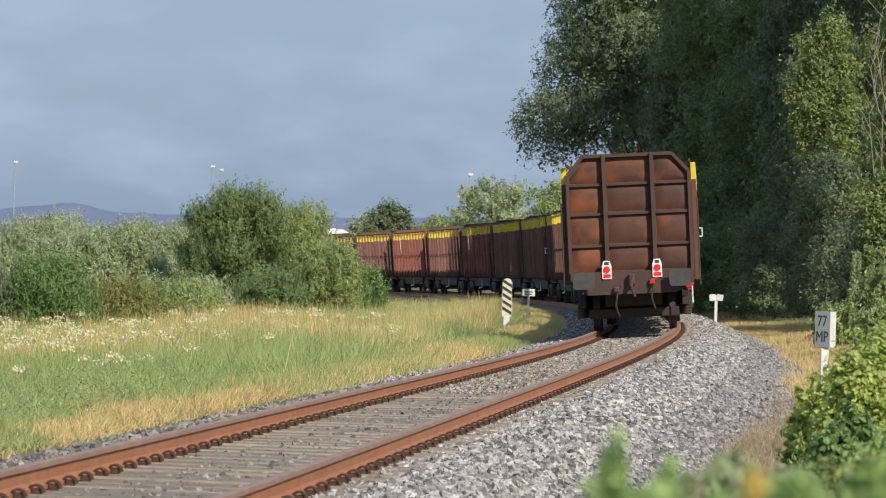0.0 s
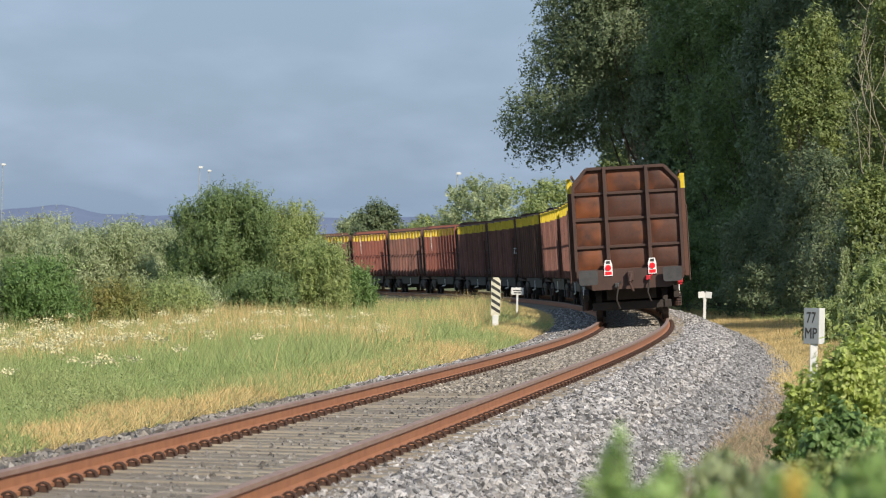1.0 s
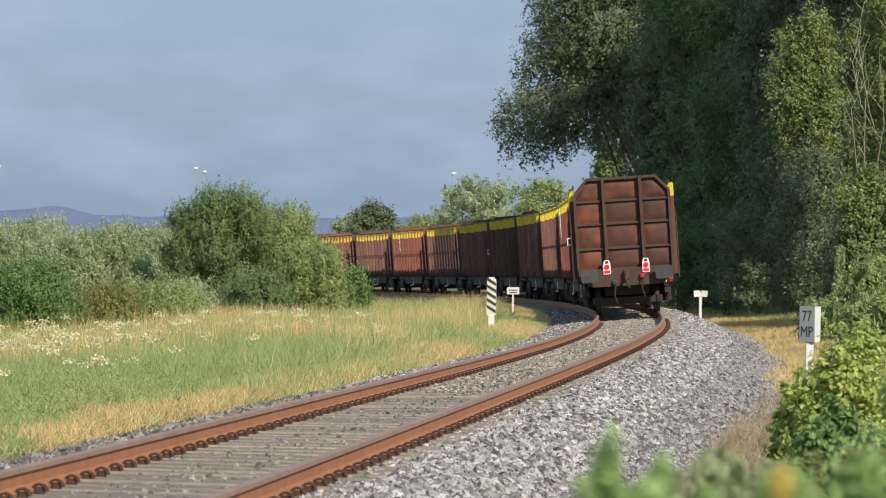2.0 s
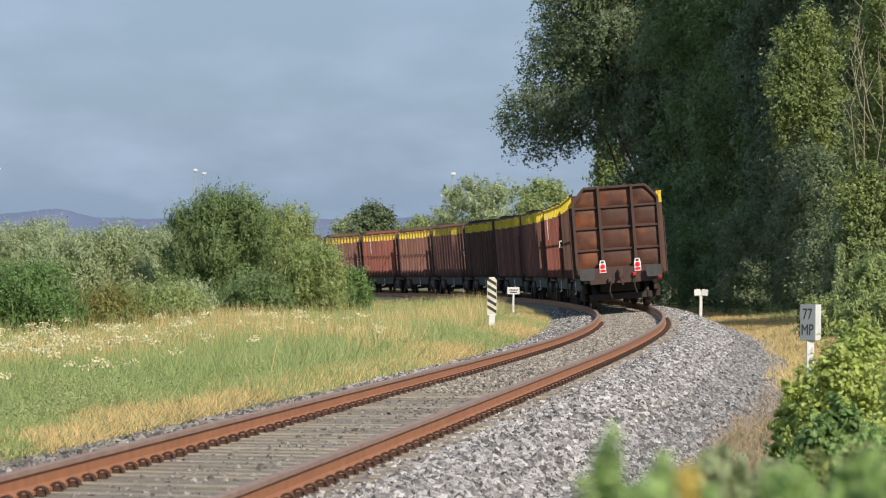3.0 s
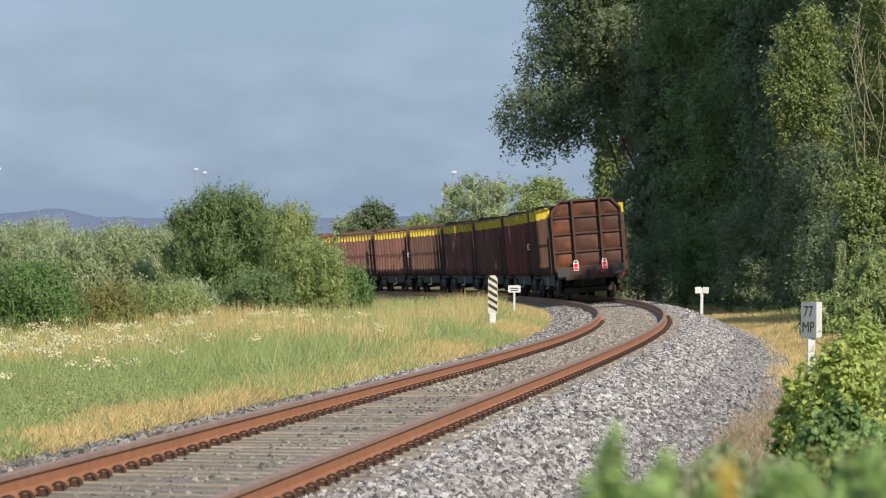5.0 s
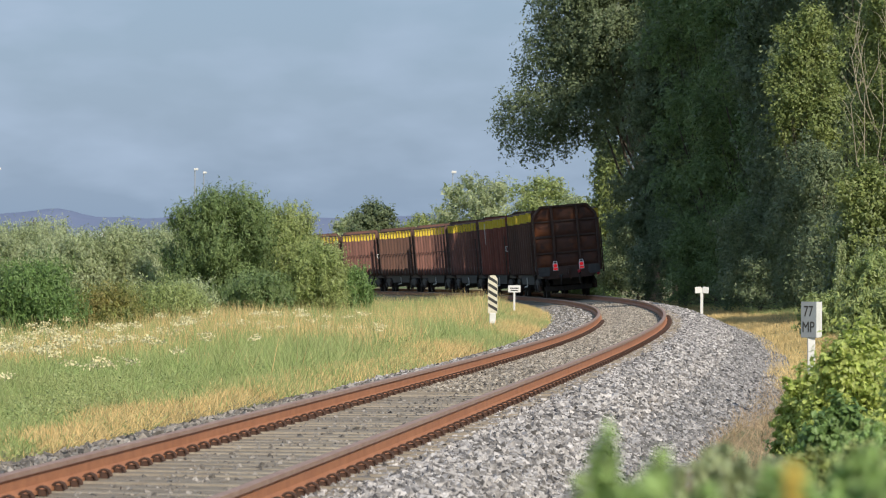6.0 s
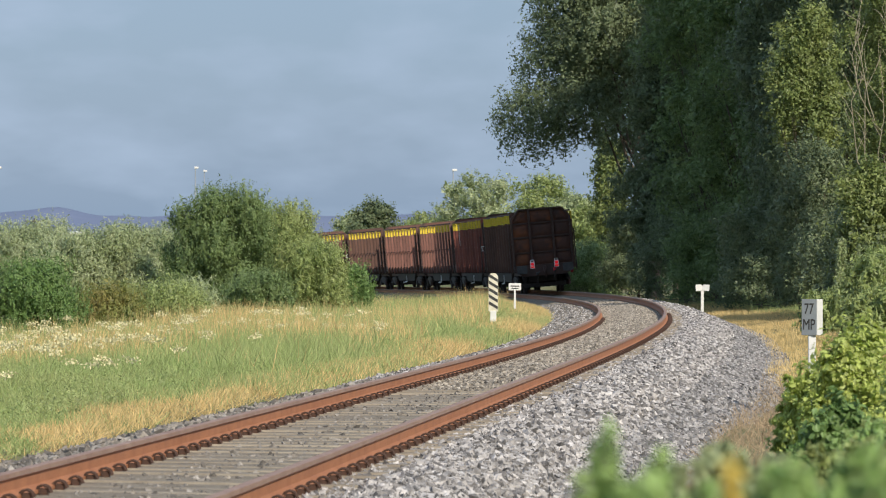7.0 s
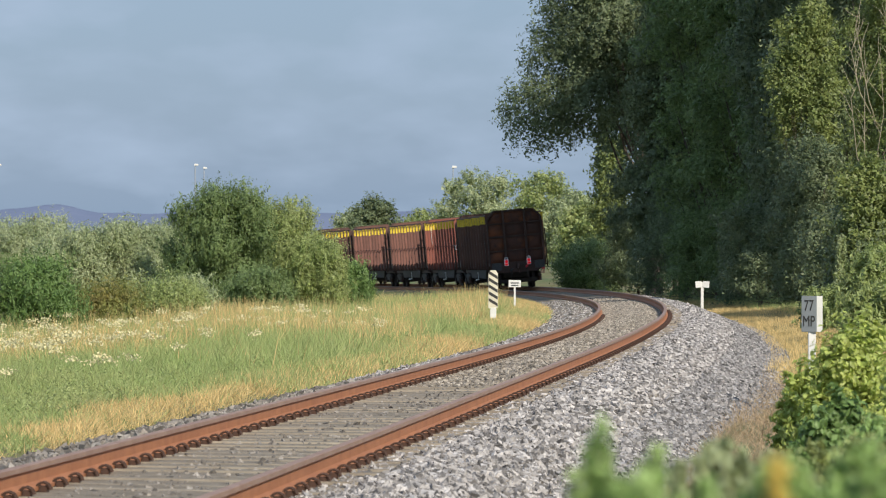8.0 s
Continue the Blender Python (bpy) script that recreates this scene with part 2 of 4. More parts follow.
def line(s):
    """x, y, z of the track's middle at the rail tops, heading (radians to the right of +y), and the slope across it, at s metres along."""
    s = np.asarray(s, dtype=float)
    a = np.interp(s, S_AXIS, TURN)
    x, y = np.interp(s, S_AXIS, X_AXIS), np.interp(s, S_AXIS, Y_AXIS)
    x, y = np.where(s < 0, x + s * math.sin(0.0909), x), np.where(s < 0, y + s * math.cos(0.0909), y)
    q = np.clip(s, 0, 300)
    cant = np.interp(s, [0, 60, 120, 200], [-0.03, 0.105, 0.137, 0.15])
    z = -0.00024 * q - 1.25e-5 * q * q + cant * 0.5
    return x, y, z, a, cant / GAUGE


def beside(s, o, up=0.0):
    """Points o metres to the right of the track's middle and up over the plane of its rails, as an array."""
    x, y, z, a, sl = line(s)
    return np.stack(np.broadcast_arrays(x + np.cos(a) * (o - up * sl), y - np.sin(a) * (o - up * sl), z + np.clip(o, -1.7, 1.7) * sl + up), -1)


def along(x, y):
    """s and o for places in the plan."""
    s = (np.asarray(y, dtype=float) - 30.253) * 1.0
    for _ in range(3):
        cx, cy, _z, a, _s = line(s)
        s = s + (x - cx) * np.sin(a) + (y - cy) * np.cos(a)
    cx, cy, _z, a, _s = line(s)
    return s, (x - cx) * np.cos(a) - (y - cy) * np.sin(a)


def ripple(x, y):
    return 0.05 * np.sin(x * 0.9 + 1.3 * np.sin(y * 0.31)) + 0.06 * np.sin(y * 0.23 + x * 0.17) + 0.03 * np.sin(x * 2.3 - y * 1.1)


def land(x, y):
    """Height of the ground at (x, y)."""
    s, o = along(x, y)
    z0 = line(s)[2]
    prof = np.interp(o, [-400, -60, -14, -5.0, -2.9, -2.2, -1.5, 0, 1.5, 3.3, 4.2, 5.5, 9.0, 16, 60, 400],
                     [-0.9, -0.8, -0.58, -0.42, -0.30, -0.42, -0.6, -0.6, -0.6, -0.72, -0.62, -0.52, -0.25, 0.3, 0.8, 1.0])
    bank = np.clip((32 - y) / 16, 0, 1) * np.clip((o - 2.9) / 1.6, 0, 1) * 0.75
    return z0 + prof + bank + ripple(x, y) * np.clip((np.abs(o) - 2.4) / 3, 0, 1)


def build_ground():
    xs = np.unique(np.concatenate([np.linspace(-2600, -80, 26), np.linspace(-80, -30, 26), np.arange(-30, 34, 0.5), np.linspace(34, 90, 26), np.linspace(90, 2600, 24)]))
    ys = np.unique(np.concatenate([np.linspace(-400, -20, 16), np.arange(-20, 340, 1.0), np.linspace(340, 600, 30), np.linspace(600, 4600, 30)]))
    gx, gy = np.meshgrid(xs, ys)
    gz = land(gx, gy)
    v = np.stack([gx, gy, gz], -1).reshape(-1, 3)
    w = len(xs)
    i = (np.arange(len(ys) - 1)[:, None] * w + np.arange(w - 1)[None]).ravel()
    ob = new("ground", fast_mesh("ground", v, np.stack([i, i + 1, i + 1 + w, i + w], -1), [SOIL], smooth=True))
    tagged(ob, "grassy ground of a railway cutting and meadow", "ground", kind="structure")


build_ground()


def sweep(name, profile, s_list, mats, index, parent, label="", kind=""):
    """A closed profile of (o, up) swept along the track."""
    k = len(profile)
    rows = np.concatenate([beside(s_list, o, up)[:, None] for o, up in profile], 1)
    v = rows.reshape(-1, 3)
    n = len(s_list)
    f, idx = [], []
    for j in range(k):
        a = np.arange(n - 1) * k + j
        b = np.arange(n - 1) * k + (j + 1) % k
        f.append(np.stack([a, b, b + k, a + k], -1))
        idx.append(np.full(n - 1, index[j]))
    ob = new(name, fast_mesh(name, v, np.concatenate(f), mats, index=np.concatenate(idx)))
    ob.parent = parent
    return tagged(ob, label, kind=kind)


def build_track():
    track = tagged(new("railway_track"), "single rusty railway track on concrete sleepers, curving away", "railway track", kind="structure")
    s_list = np.concatenate([np.arange(-36, 0, 2.0), np.arange(0, 330, 1.0), np.arange(330, 520, 4.0)])
    bed = [(-2.75, -0.62), (-2.15, -0.30), (-1.6, -0.21), (-0.95, -0.192), (-0.72, -0.188), (0.0, -0.186), (0.72, -0.188), (0.95, -0.192), (1.55, -0.19), (1.95, -0.28), (3.1, -0.78), (3.3, -1.2), (-2.75, -1.2)]
    ob = sweep("ballast_bed", bed, s_list, [BED], [0] * len(bed), None)
    tagged(ob, "grey stone ballast bed under the track", "ballast", kind="structure")
    head, foot = 0.035, 0.07
    for side in (-1, 1):
        c = side * GAUGE / 2
        prof = [(c - head, -0.003), (c - head + 0.006, 0.0), (c + head - 0.006, 0.0), (c + head, -0.003), (c + head, -0.036), (c + 0.014, -0.036), (c + 0.014, -0.120), (c + foot, -0.150),
                (c + foot, -0.176), (c - foot, -0.176), (c - foot, -0.150), (c - 0.014, -0.120), (c - 0.014, -0.036), (c - head, -0.036)]
        sweep("rail", prof, s_list, [RUST_RAIL, RAIL_TOP], [1, 1, 1, 1, 0, 0, 0, 0, 0, 0, 0, 0, 0, 1], track, "rusty steel rail with a worn head")
    return track


TRACK = build_track()

# ---- timber wagons ----
PITCH, HALF = 18.85, 9.0


def wagon_end(parent, rear, plate_mat):
    """Ribbed bulkhead across the end of a wagon; rear: at its back."""
    y = -HALF if rear else HALF
    d = -1 if rear else 1
    face = y - d * 0.10
    outline = [(-1.27, 1.22), (1.27, 1.22), (1.27, 3.28), (0.93, 3.66), (-0.93, 3.66), (-1.27, 3.28)]
    bm = bmesh.new()
    prism(bm, outline, min(face, face - d * 0.05), max(face, face - d * 0.05))
    head = part("bulkhead", bm, plate_mat, parent)
    xs, zs = [-1.24, -0.54, -0.46, 0.46, 0.54, 1.24], [1.25, 1.75, 1.82, 2.40, 2.49, 3.03, 3.09, 3.60]
    # bulged sheet panels between the ribs
    for i in (0, 2, 4):
        for j in (0, 2, 4, 6):
            x0, x1, z0, z1 = xs[i] + 0.02, xs[i + 1] - 0.02, zs[j] + 0.015, zs[j + 1] - 0.015
            bm = bmesh.new()
            nx, nz = 8, 6
            grid = []
            for a in range(nx + 1):
                for b in range(nz + 1):
                    u, v = a / nx, b / nz
                    bulge = 0.036 * min(1, 4.5 * min(u, 1 - u)) ** 0.7 * min(1, 4.5 * min(v, 1 - v)) ** 0.7 if 0 < u < 1 and 0 < v < 1 else 0
                    x, z = x0 + u * (x1 - x0), z0 + v * (z1 - z0)
                    if j == 6 and i != 2:      # the cut corners
                        top = 3.62 - max(0.0, abs(x) - 0.90) * 1.12
                        z = z0 + v * (min(z1, top - 0.04) - z0)
                    grid.append(bm.verts.new((x, face + d * (0.004 + bulge), z)))
            for a in range(nx):
                for b in range(nz):
                    k = a * (nz + 1) + b
                    bm.faces.new((grid[k], grid[k + 1], grid[k + nz + 2], grid[k + nz + 1]))
            ob = part("panel", bm, WAGON_RUST, head, "", smooth=True)
    for x in (-0.5, 0.5):
        bm = bmesh.new()
        box(bm, x - 0.042, x + 0.042, min(face, face + d * 0.19), max(face, face + d * 0.19), 1.22, 3.68, 0.008)
        part("upright_rib", bm, WAGON_FRAME, head)
    for z in (1.785, 2.445, 3.06):
        for x0, x1 in ((-1.25, -0.542), (-0.458, 0.458), (0.542, 1.25)):
            bm = bmesh.new()
            box(bm, x0, x1, min(face, face + d * 0.085), max(face, face + d * 0.085), z - 0.028, z + 0.028, 0.006)
            part("cross_rib", bm, WAGON_FRAME, head)
    rim = [(-1.27, 1.2), (-1.27, 3.28), (-0.93, 3.66), (0.93, 3.66), (1.27, 3.28), (1.27, 1.2)]
    for (xa, za), (xb, zb) in zip(rim, rim[1:]):
        dx, dz = xb - xa, zb - za
        ln = math.hypot(dx, dz)
        ox, oz = -dz / ln * 0.035, dx / ln * 0.035
        bm = bmesh.new()
        prism(bm, [(xa - ox, za - oz), (xb - ox, zb - oz), (xb + ox, zb + oz), (xa + ox, za + oz)], min(face + d * 0.13, face - d * 0.02), max(face + d * 0.13, face - d * 0.02))
        part("rim_rail", bm, WAGON_FRAME, head)


def prism_side(bm, x0, x1, outline):
    """A plate with an outline of (y, z), from x0 to x1."""
    a = [bm.verts.new((x0, y, z)) for y, z in outline]
    b = [bm.verts.new((x1, y, z)) for y, z in outline]
    bm.faces.new(a), bm.faces.new(b[::-1])
    for i in range(len(a)):
        j = (i + 1) % len(a)
        bm.faces.new((a[i], b[i], b[j], a[j]))


def build_wheelset(parent, y):
    bm = bmesh.new()
    for c in (-0.8, 0.8):
        for r0, w0, w1 in ((0.42, -0.065, 0.065), (0.45, -0.075 if c > 0 else 0.045, -0.045 if c > 0 else 0.075)):
            rod(bm, (c + w0, 0, 0), (c + w1, 0, 0), r0, n=24)
        for k in range(5):      # web holes' bosses, to show the turning
            a = k * math.tau / 5
            rod(bm, (c - 0.075, 0.24 * math.cos(a), 0.24 * math.sin(a)), (c + 0.075, 0.24 * math.cos(a), 0.24 * math.sin(a)), 0.05, n=8)
    rod(bm, (-1.08, 0, 0), (1.08, 0, 0), 0.08, n=12)
    ob = part("wheelset", bm, GREASE, parent, "greasy black steel wheelset")
    ob.location = (0, y, 0.42)
    return ob


def build_bogie(parent, y):
    bm = bmesh.new()
    for x in (-1.08, 1.08):
        prism_y = [(-1.35, 0.50), (-1.35, 0.66), (-0.5, 0.78), (0.5, 0.78), (1.35, 0.66), (1.35, 0.50), (0.5, 0.40), (-0.5, 0.40)]
        a = [bm.verts.new((x - 0.06, y + q, z)) for q, z in prism_y]
        b = [bm.verts.new((x + 0.06, y + q, z)) for q, z in prism_y]
        bm.faces.new(a), bm.faces.new(b[::-1])
        for i in range(len(a)):
            j = (i + 1) % len(a)
            bm.faces.new((a[i], b[i], b[j], a[j]))
        for q in (-0.9, 0.9):
            box(bm, x - 0.12, x + 0.12, y + q - 0.17, y + q + 0.17, 0.28, 0.56, 0.02)
    box(bm, -1.05, 1.05, y - 0.2, y + 0.2, 0.48, 0.80, 0.02)
    bogie = part("bogie", bm, GREASE, parent, "black cast steel bogie frame")
    for x in (-1.10, 1.10):
        for q in (-1.12, 1.12):
            bm = bmesh.new()
            for k in range(6):
                rod(bm, (x, y + q, 0.30 + k * 0.06), (x, y + q, 0.335 + k * 0.06), 0.095, n=14)
            rod(bm, (x, y + q, 0.28), (x, y + q, 0.66), 0.055, n=8)
            part("coil_spring", bm, WAGON_FRAME, bogie, "rust brown coil spring")
    wheels = [build_wheelset(parent, y + q) for q in (-0.9, 0.9)]
    return wheels


def build_wagon(side_mat, label):
    stake_mat = {SIDE_RED: STAKE_RED, SIDE_BROWN: STAKE_BROWN, SIDE_DULL: STAKE_DULL}[side_mat]
    wagon = tagged(new("timber_wagon"), label, "wagon", "wagons of the timber train")
    # underframe and deck
    bm = bmesh.new()
    box(bm, -1.30, 1.30, -HALF, HALF, 1.10, 1.22, 0.01)
    for x in (-0.95, 0.95):
        box(bm, x - 0.07, x + 0.07, -HALF, HALF, 0.80, 1.10)
    for k in range(-7, 8):
        box(bm, -1.25, 1.25, k * 1.2 - 0.05, k * 1.2 + 0.05, 0.95, 1.10)
    part("underframe", bm, WAGON_FRAME, wagon, "brown steel underframe")
    bm = bmesh.new()
    rod(bm, (-0.5, -1.5, 0.72), (-0.5, 0.2, 0.72), 0.2, n=14)
    rod(bm, (0.45, 0.4, 0.78), (0.45, 1.2, 0.78), 0.16, n=14)
    box(bm, -0.9, 0.9, -2.6, -2.3, 0.62, 0.92, 0.02)
    # Trusses and beams added to fill the shade under the deck with black.
    for x in (-1.08, 1.08):
        prism_side(bm, x - 0.05, x + 0.05, [(-5.0, 1.1), (-4.2, 0.55), (4.2, 0.55), (5.0, 1.1)])
    for y in (-7.9, -5.4, 5.4, 7.9):
        box(bm, -0.95, 0.95, y - 0.08, y + 0.08, 0.26, 0.46, 0.02)
        box(bm, -0.6, 0.6, y - 0.06, y + 0.06, 0.5, 0.9, 0.02)
    part("brake_gear", bm, GREASE, wagon, "black brake cylinder and tank, with beams added for underside shade")
    for d in (-1, 1):
        y = d * HALF
        bm = bmesh.new()
        prism(bm, [(-1.28, 1.24), (1.28, 1.24), (1.28, 0.98), (0.92, 0.76), (-0.92, 0.76), (-1.28, 0.98)], min(y, y + d * 0.12), max(y, y + d * 0.12))
        beam = part("headstock", bm, [WAGON_FRAME], wagon, "rusty brown headstock beam")
        for x in (-1.0, 1.0):
            bm = bmesh.new()
            rod(bm, (x, y + d * 0.10, 1.06), (x, y + d * 0.36, 1.06), 0.11, n=14)
            corner = [(cx * (0.225 - 0.06 * (1 - math.cos(a))), cz * (0.175 - 0.06 * (1 - math.sin(a)))) for cx, cz, turn in ((1, 1, 0), (-1, 1, 1), (-1, -1, 0), (1, -1, 1)) for a in [radians(q) for q in ((0, 30, 60, 90) if not turn else (90, 60, 30, 0))]]
            prism(bm, [(x + cx, 1.065 + cz) for cx, cz in corner], min(y + d * 0.36, y + d * 0.40), max(y + d * 0.36, y + d * 0.40))
            part("buffer", bm, BUFFER_GREY, beam, "grey rectangular buffer")
        bm = bmesh.new()
        box(bm, -0.07, 0.07, min(y + d * 0.1, y + d * 0.3), max(y + d * 0.1, y + d * 0.3), 0.95, 1.18, 0.02)
        rod(bm, (0.02, y + d * 0.26, 1.14), (-0.03, y + d * 0.33, 0.92), 0.045)
        rod(bm, (-0.03, y + d * 0.33, 0.92), (0.05, y + d * 0.30, 0.70), 0.032)
        part("coupling", bm, WAGON_FRAME, beam, "rusty screw coupling and hook")
        for x, zt, mat in ((-0.33, 0.86, BUFFER_GREY), (0.42, 1.0, HOSE_RED)):
            bm = bmesh.new()
            pts = [Vector((x, y + d * 0.12, zt)), Vector((x + 0.02, y + d * 0.28, zt - 0.06)), Vector((x - 0.03, y + d * 0.31, zt - 0.34)), Vector((x + 0.04, y + d * 0.26, zt - 0.56))]
            for a, b in zip(pts, pts[1:]):
                rod(bm, a, b, 0.022, n=6)
            part("brake_hose", bm, GREASE, beam, "black rubber brake hose")
            bm = bmesh.new()
            box(bm, x - 0.06, x + 0.05, min(y + d * 0.12, y + d * 0.24), max(y + d * 0.12, y + d * 0.24), zt - 0.06, zt + 0.06, 0.02)
            rod(bm, (x, y + d * 0.2, zt), (x + 0.1, y + d * 0.22, zt + 0.08), 0.02, n=6)
            part("hose_tap", bm, mat, beam)
        bm = bmesh.new()
        rod(bm, (1.17, y + d * 0.13, 0.98), (1.17, y + d * 0.13, 0.80), 0.05)
        box(bm, 1.11, 1.24, min(y + d * 0.1, y + d * 0.2), max(y + d * 0.1, y + d * 0.2), 0.84, 0.94, 0.01)
        part("lamp_bracket", bm, HOSE_RED, beam)
        wagon_end(wagon, d < 0, side_mat)
    # open sides: stakes with yellow tips, tied by rails
    count = 11
    gap = (2 * HALF - 1.0) / count
    for x in (-1, 1):
        bm = bmesh.new()
        box(bm, min(x * 1.24, x * 1.30), max(x * 1.24, x * 1.30), -HALF + 0.2, HALF - 0.2, 1.20, 1.34, 0.008)
        rails = part("side_sill", bm, WAGON_FRAME, wagon)
        for z, deep in ((1.30, 0.05), (2.2, 0.03), (3.50, 0.035)):
            bm = bmesh.new()
            box(bm, min(x * 1.27, x * 1.305), max(x * 1.27, x * 1.305), -HALF + 0.15, HALF - 0.15, z - deep, z + deep, 0.006)
            part("side_rail", bm, side_mat, rails)
        for k in range(count):
            y0 = -HALF + 0.6 + k * gap
            lean_in = 0.02 * math.sin(k * 2.1)
            bm = bmesh.new()
            box(bm, min(x * 1.31, x * 1.41), max(x * 1.31, x * 1.41), y0 - 0.06, y0 + 0.06, 1.0, 3.10 + lean_in, 0.008)
            stake = part("stake", bm, stake_mat, wagon)
            bm = bmesh.new()
            box(bm, min(x * 1.308, x * 1.413), max(x * 1.308, x * 1.413), y0 - 0.064, y0 + 0.064, 3.10 + lean_in, 3.46 + lean_in, 0.008)
            part("yellow_tip", bm, YELLOW, stake, "yellow painted stake tip")
        bm = bmesh.new()
        for z in (1.5, 1.85, 2.2, 2.55):
            rod(bm, (x * 1.42, -HALF + 0.05, z), (x * 1.42, -HALF + 0.35, z), 0.016, n=6)
        for q in (0.05, 0.35):
            rod(bm, (x * 1.42, -HALF + q, 0.9), (x * 1.42, -HALF + q, 2.7), 0.018, n=6)
        part("end_ladder", bm, WAGON_FRAME, wagon, "steel rung ladder")
    for x in (-1, 1):
        # White bar low on each side, standing for light glinting under the wagon.
        bm = bmesh.new()
        rod(bm, (x * 1.22, -0.9, 0.50), (x * 1.22, 0.7, 0.46), 0.03, n=6)
        rod(bm, (x * 1.22, -0.9, 0.50), (x * 1.22, -0.9, 0.85), 0.02, n=6)
        part("brake_lever", bm, WHITE, wagon, "brake lever whitened for the light glinting on it")
        if side_mat is SIDE_BROWN:
            bm = bmesh.new()
            for z in (2.02, 2.22):
                box(bm, min(x * 1.41, x * 1.52), max(x * 1.41, x * 1.50), HALF - 0.62, HALF - 0.58, z - 0.015, z + 0.015)
            box(bm, min(x * 1.48, x * 1.51), max(x * 1.48, x * 1.51), HALF - 0.62, HALF - 0.58, 2.005, 2.235)
            part("label_clip", bm, WHITE, wagon, "white steel label clip")
    if side_mat is SIDE_RED:
        bm = bmesh.new()
        rod(bm, (-1.42, 3.2, 3.35), (-1.425, 3.25, 2.75), 0.014, 0.012, n=6)
        rod(bm, (-1.425, 3.25, 2.75), (-1.42, 3.2, 2.35), 0.012, 0.008, n=6)
        part("loose_strap", bm, WHITE, wagon, "pale loose tie strap hanging")
    wheels = build_bogie(wagon, -6.6) + build_bogie(wagon, 6.6)
    return wagon, wheels


def build_tail_lamp(wagon, x):
    y = -HALF - 0.16
    bm = bmesh.new()
    prism(bm, [(x - 0.10, 1.09), (x + 0.10, 1.09), (x + 0.10, 1.36), (x + 0.065, 1.47), (x - 0.065, 1.47), (x - 0.10, 1.36)], y, y + 0.05)
    lamp = part("tail_lamp", bm, LAMP_WHITE, wagon, "white tail lamp with red lenses")
    bm = bmesh.new()
    box(bm, x - 0.045, x + 0.045, y - 0.006, y + 0.0, 1.38, 1.445, 0.002)
    part("handle_slot", bm, BLACK, lamp, "dark handle opening")
    bm = bmesh.new()
    rod(bm, (x, y, 1.285), (x, y - 0.03, 1.285), 0.072, 0.066, n=20)
    part("lens", bm, LAMP_RED, lamp, "round red lens")
    bm = bmesh.new()
    box(bm, x - 0.078, x + 0.078, y - 0.008, y, 1.115, 1.19, 0.003)
    part("reflector", bm, LAMP_RED, lamp, "red reflector strip")


WAGON_KINDS = [(SIDE_BROWN, "rust brown timber wagon with ribbed bulkhead and tail lamps"),
               (SIDE_BROWN, "rust brown empty timber wagon with yellow tipped stakes"),
               (SIDE_DULL, "dull red empty timber wagon with yellow tipped stakes"),
               (SIDE_RED, "bright red empty timber wagon with yellow tipped stakes")]
WAGONS = []


def build_train():
    for mat, label in WAGON_KINDS:
        WAGONS.append(build_wagon(mat, label))
    for x in (-0.52, 0.53):
        build_tail_lamp(WAGONS[0][0], x)
    order = [0, 3, 2, 2, 1, 2, 2, 3, 2, 3, 2, 1]
    fleet = []
    for k, kind in enumerate(order):
        if kind == 0 or kind not in order[:k]:
            fleet.append(WAGONS[kind][0])
        else:
            fleet.append(copy_thing(WAGONS[kind][0], pose(0, 0, 0)))
    return fleet


def build_locomotive():
    """The diesel engine at the head of the train; y forward, 17.4 m long."""
    loco = tagged(new("locomotive"), "grey diesel locomotive with a pale roof and yellow ends", "locomotive")
    h = 8.5
    bm = bmesh.new()
    box(bm, -1.35, 1.35, -h, h, 0.95, 1.35, 0.03)
    part("underframe", bm, GREASE, loco, "black underframe")
    bm = bmesh.new()
    prism(bm, [(-1.38, 1.35), (1.38, 1.35), (1.38, 3.25), (1.15, 3.72), (-1.15, 3.72), (-1.38, 3.25)], -h + 0.9, h - 0.9)
    body = part("body", bm, SIGN_GREY, loco, "grey body side")
    bm = bmesh.new()
    prism(bm, [(-1.18, 3.71), (1.18, 3.71), (0.75, 3.98), (-0.75, 3.98)], -h + 0.9, h - 0.9)
    for k in range(-3, 4):
        box(bm, -0.5, 0.5, k * 1.9 - 0.5, k * 1.9 + 0.5, 3.97, 4.06, 0.02)
    part("roof", bm, ROOF_WHITE, loco, "pale silver roof with hatches")
    for d in (-1, 1):
        bm = bmesh.new()
        prism(bm, [(-1.36, 1.35), (1.36, 1.35), (1.36, 3.2), (1.1, 3.68), (-1.1, 3.68), (-1.36, 3.2)], min(d * (h - 0.9), d * h), max(d * (h - 0.9), d * h))
        cab = part("cab_front", bm, YELLOW, loco, "yellow cab front")
        for x in (-0.62, 0.62):
            bm = bmesh.new()
            box(bm, x - 0.45, x + 0.45, min(d * h, d * (h + 0.02)), max(d * h, d * (h + 0.02)), 2.5, 3.1, 0.008)
            part("windscreen", bm, BLACK, cab, "dark cab window")
        for x in (-1.0, 1.0):
            bm = bmesh.new()
            rod(bm, (x, d * h, 1.06), (x, d * (h + 0.35), 1.06), 0.12, n=14)
            rod(bm, (x, d * (h + 0.35), 1.06), (x, d * (h + 0.4), 1.06), 0.24, n=16)
            part("buffer", bm, BUFFER_GREY, loco, "round grey buffer")
    for y in (-5.2, 5.2):
        build_bogie(loco, y)
    return loco


FLEET = build_train()
LOCO = build_locomotive()
REAR_WHEELS = WAGONS[0][1][:2]


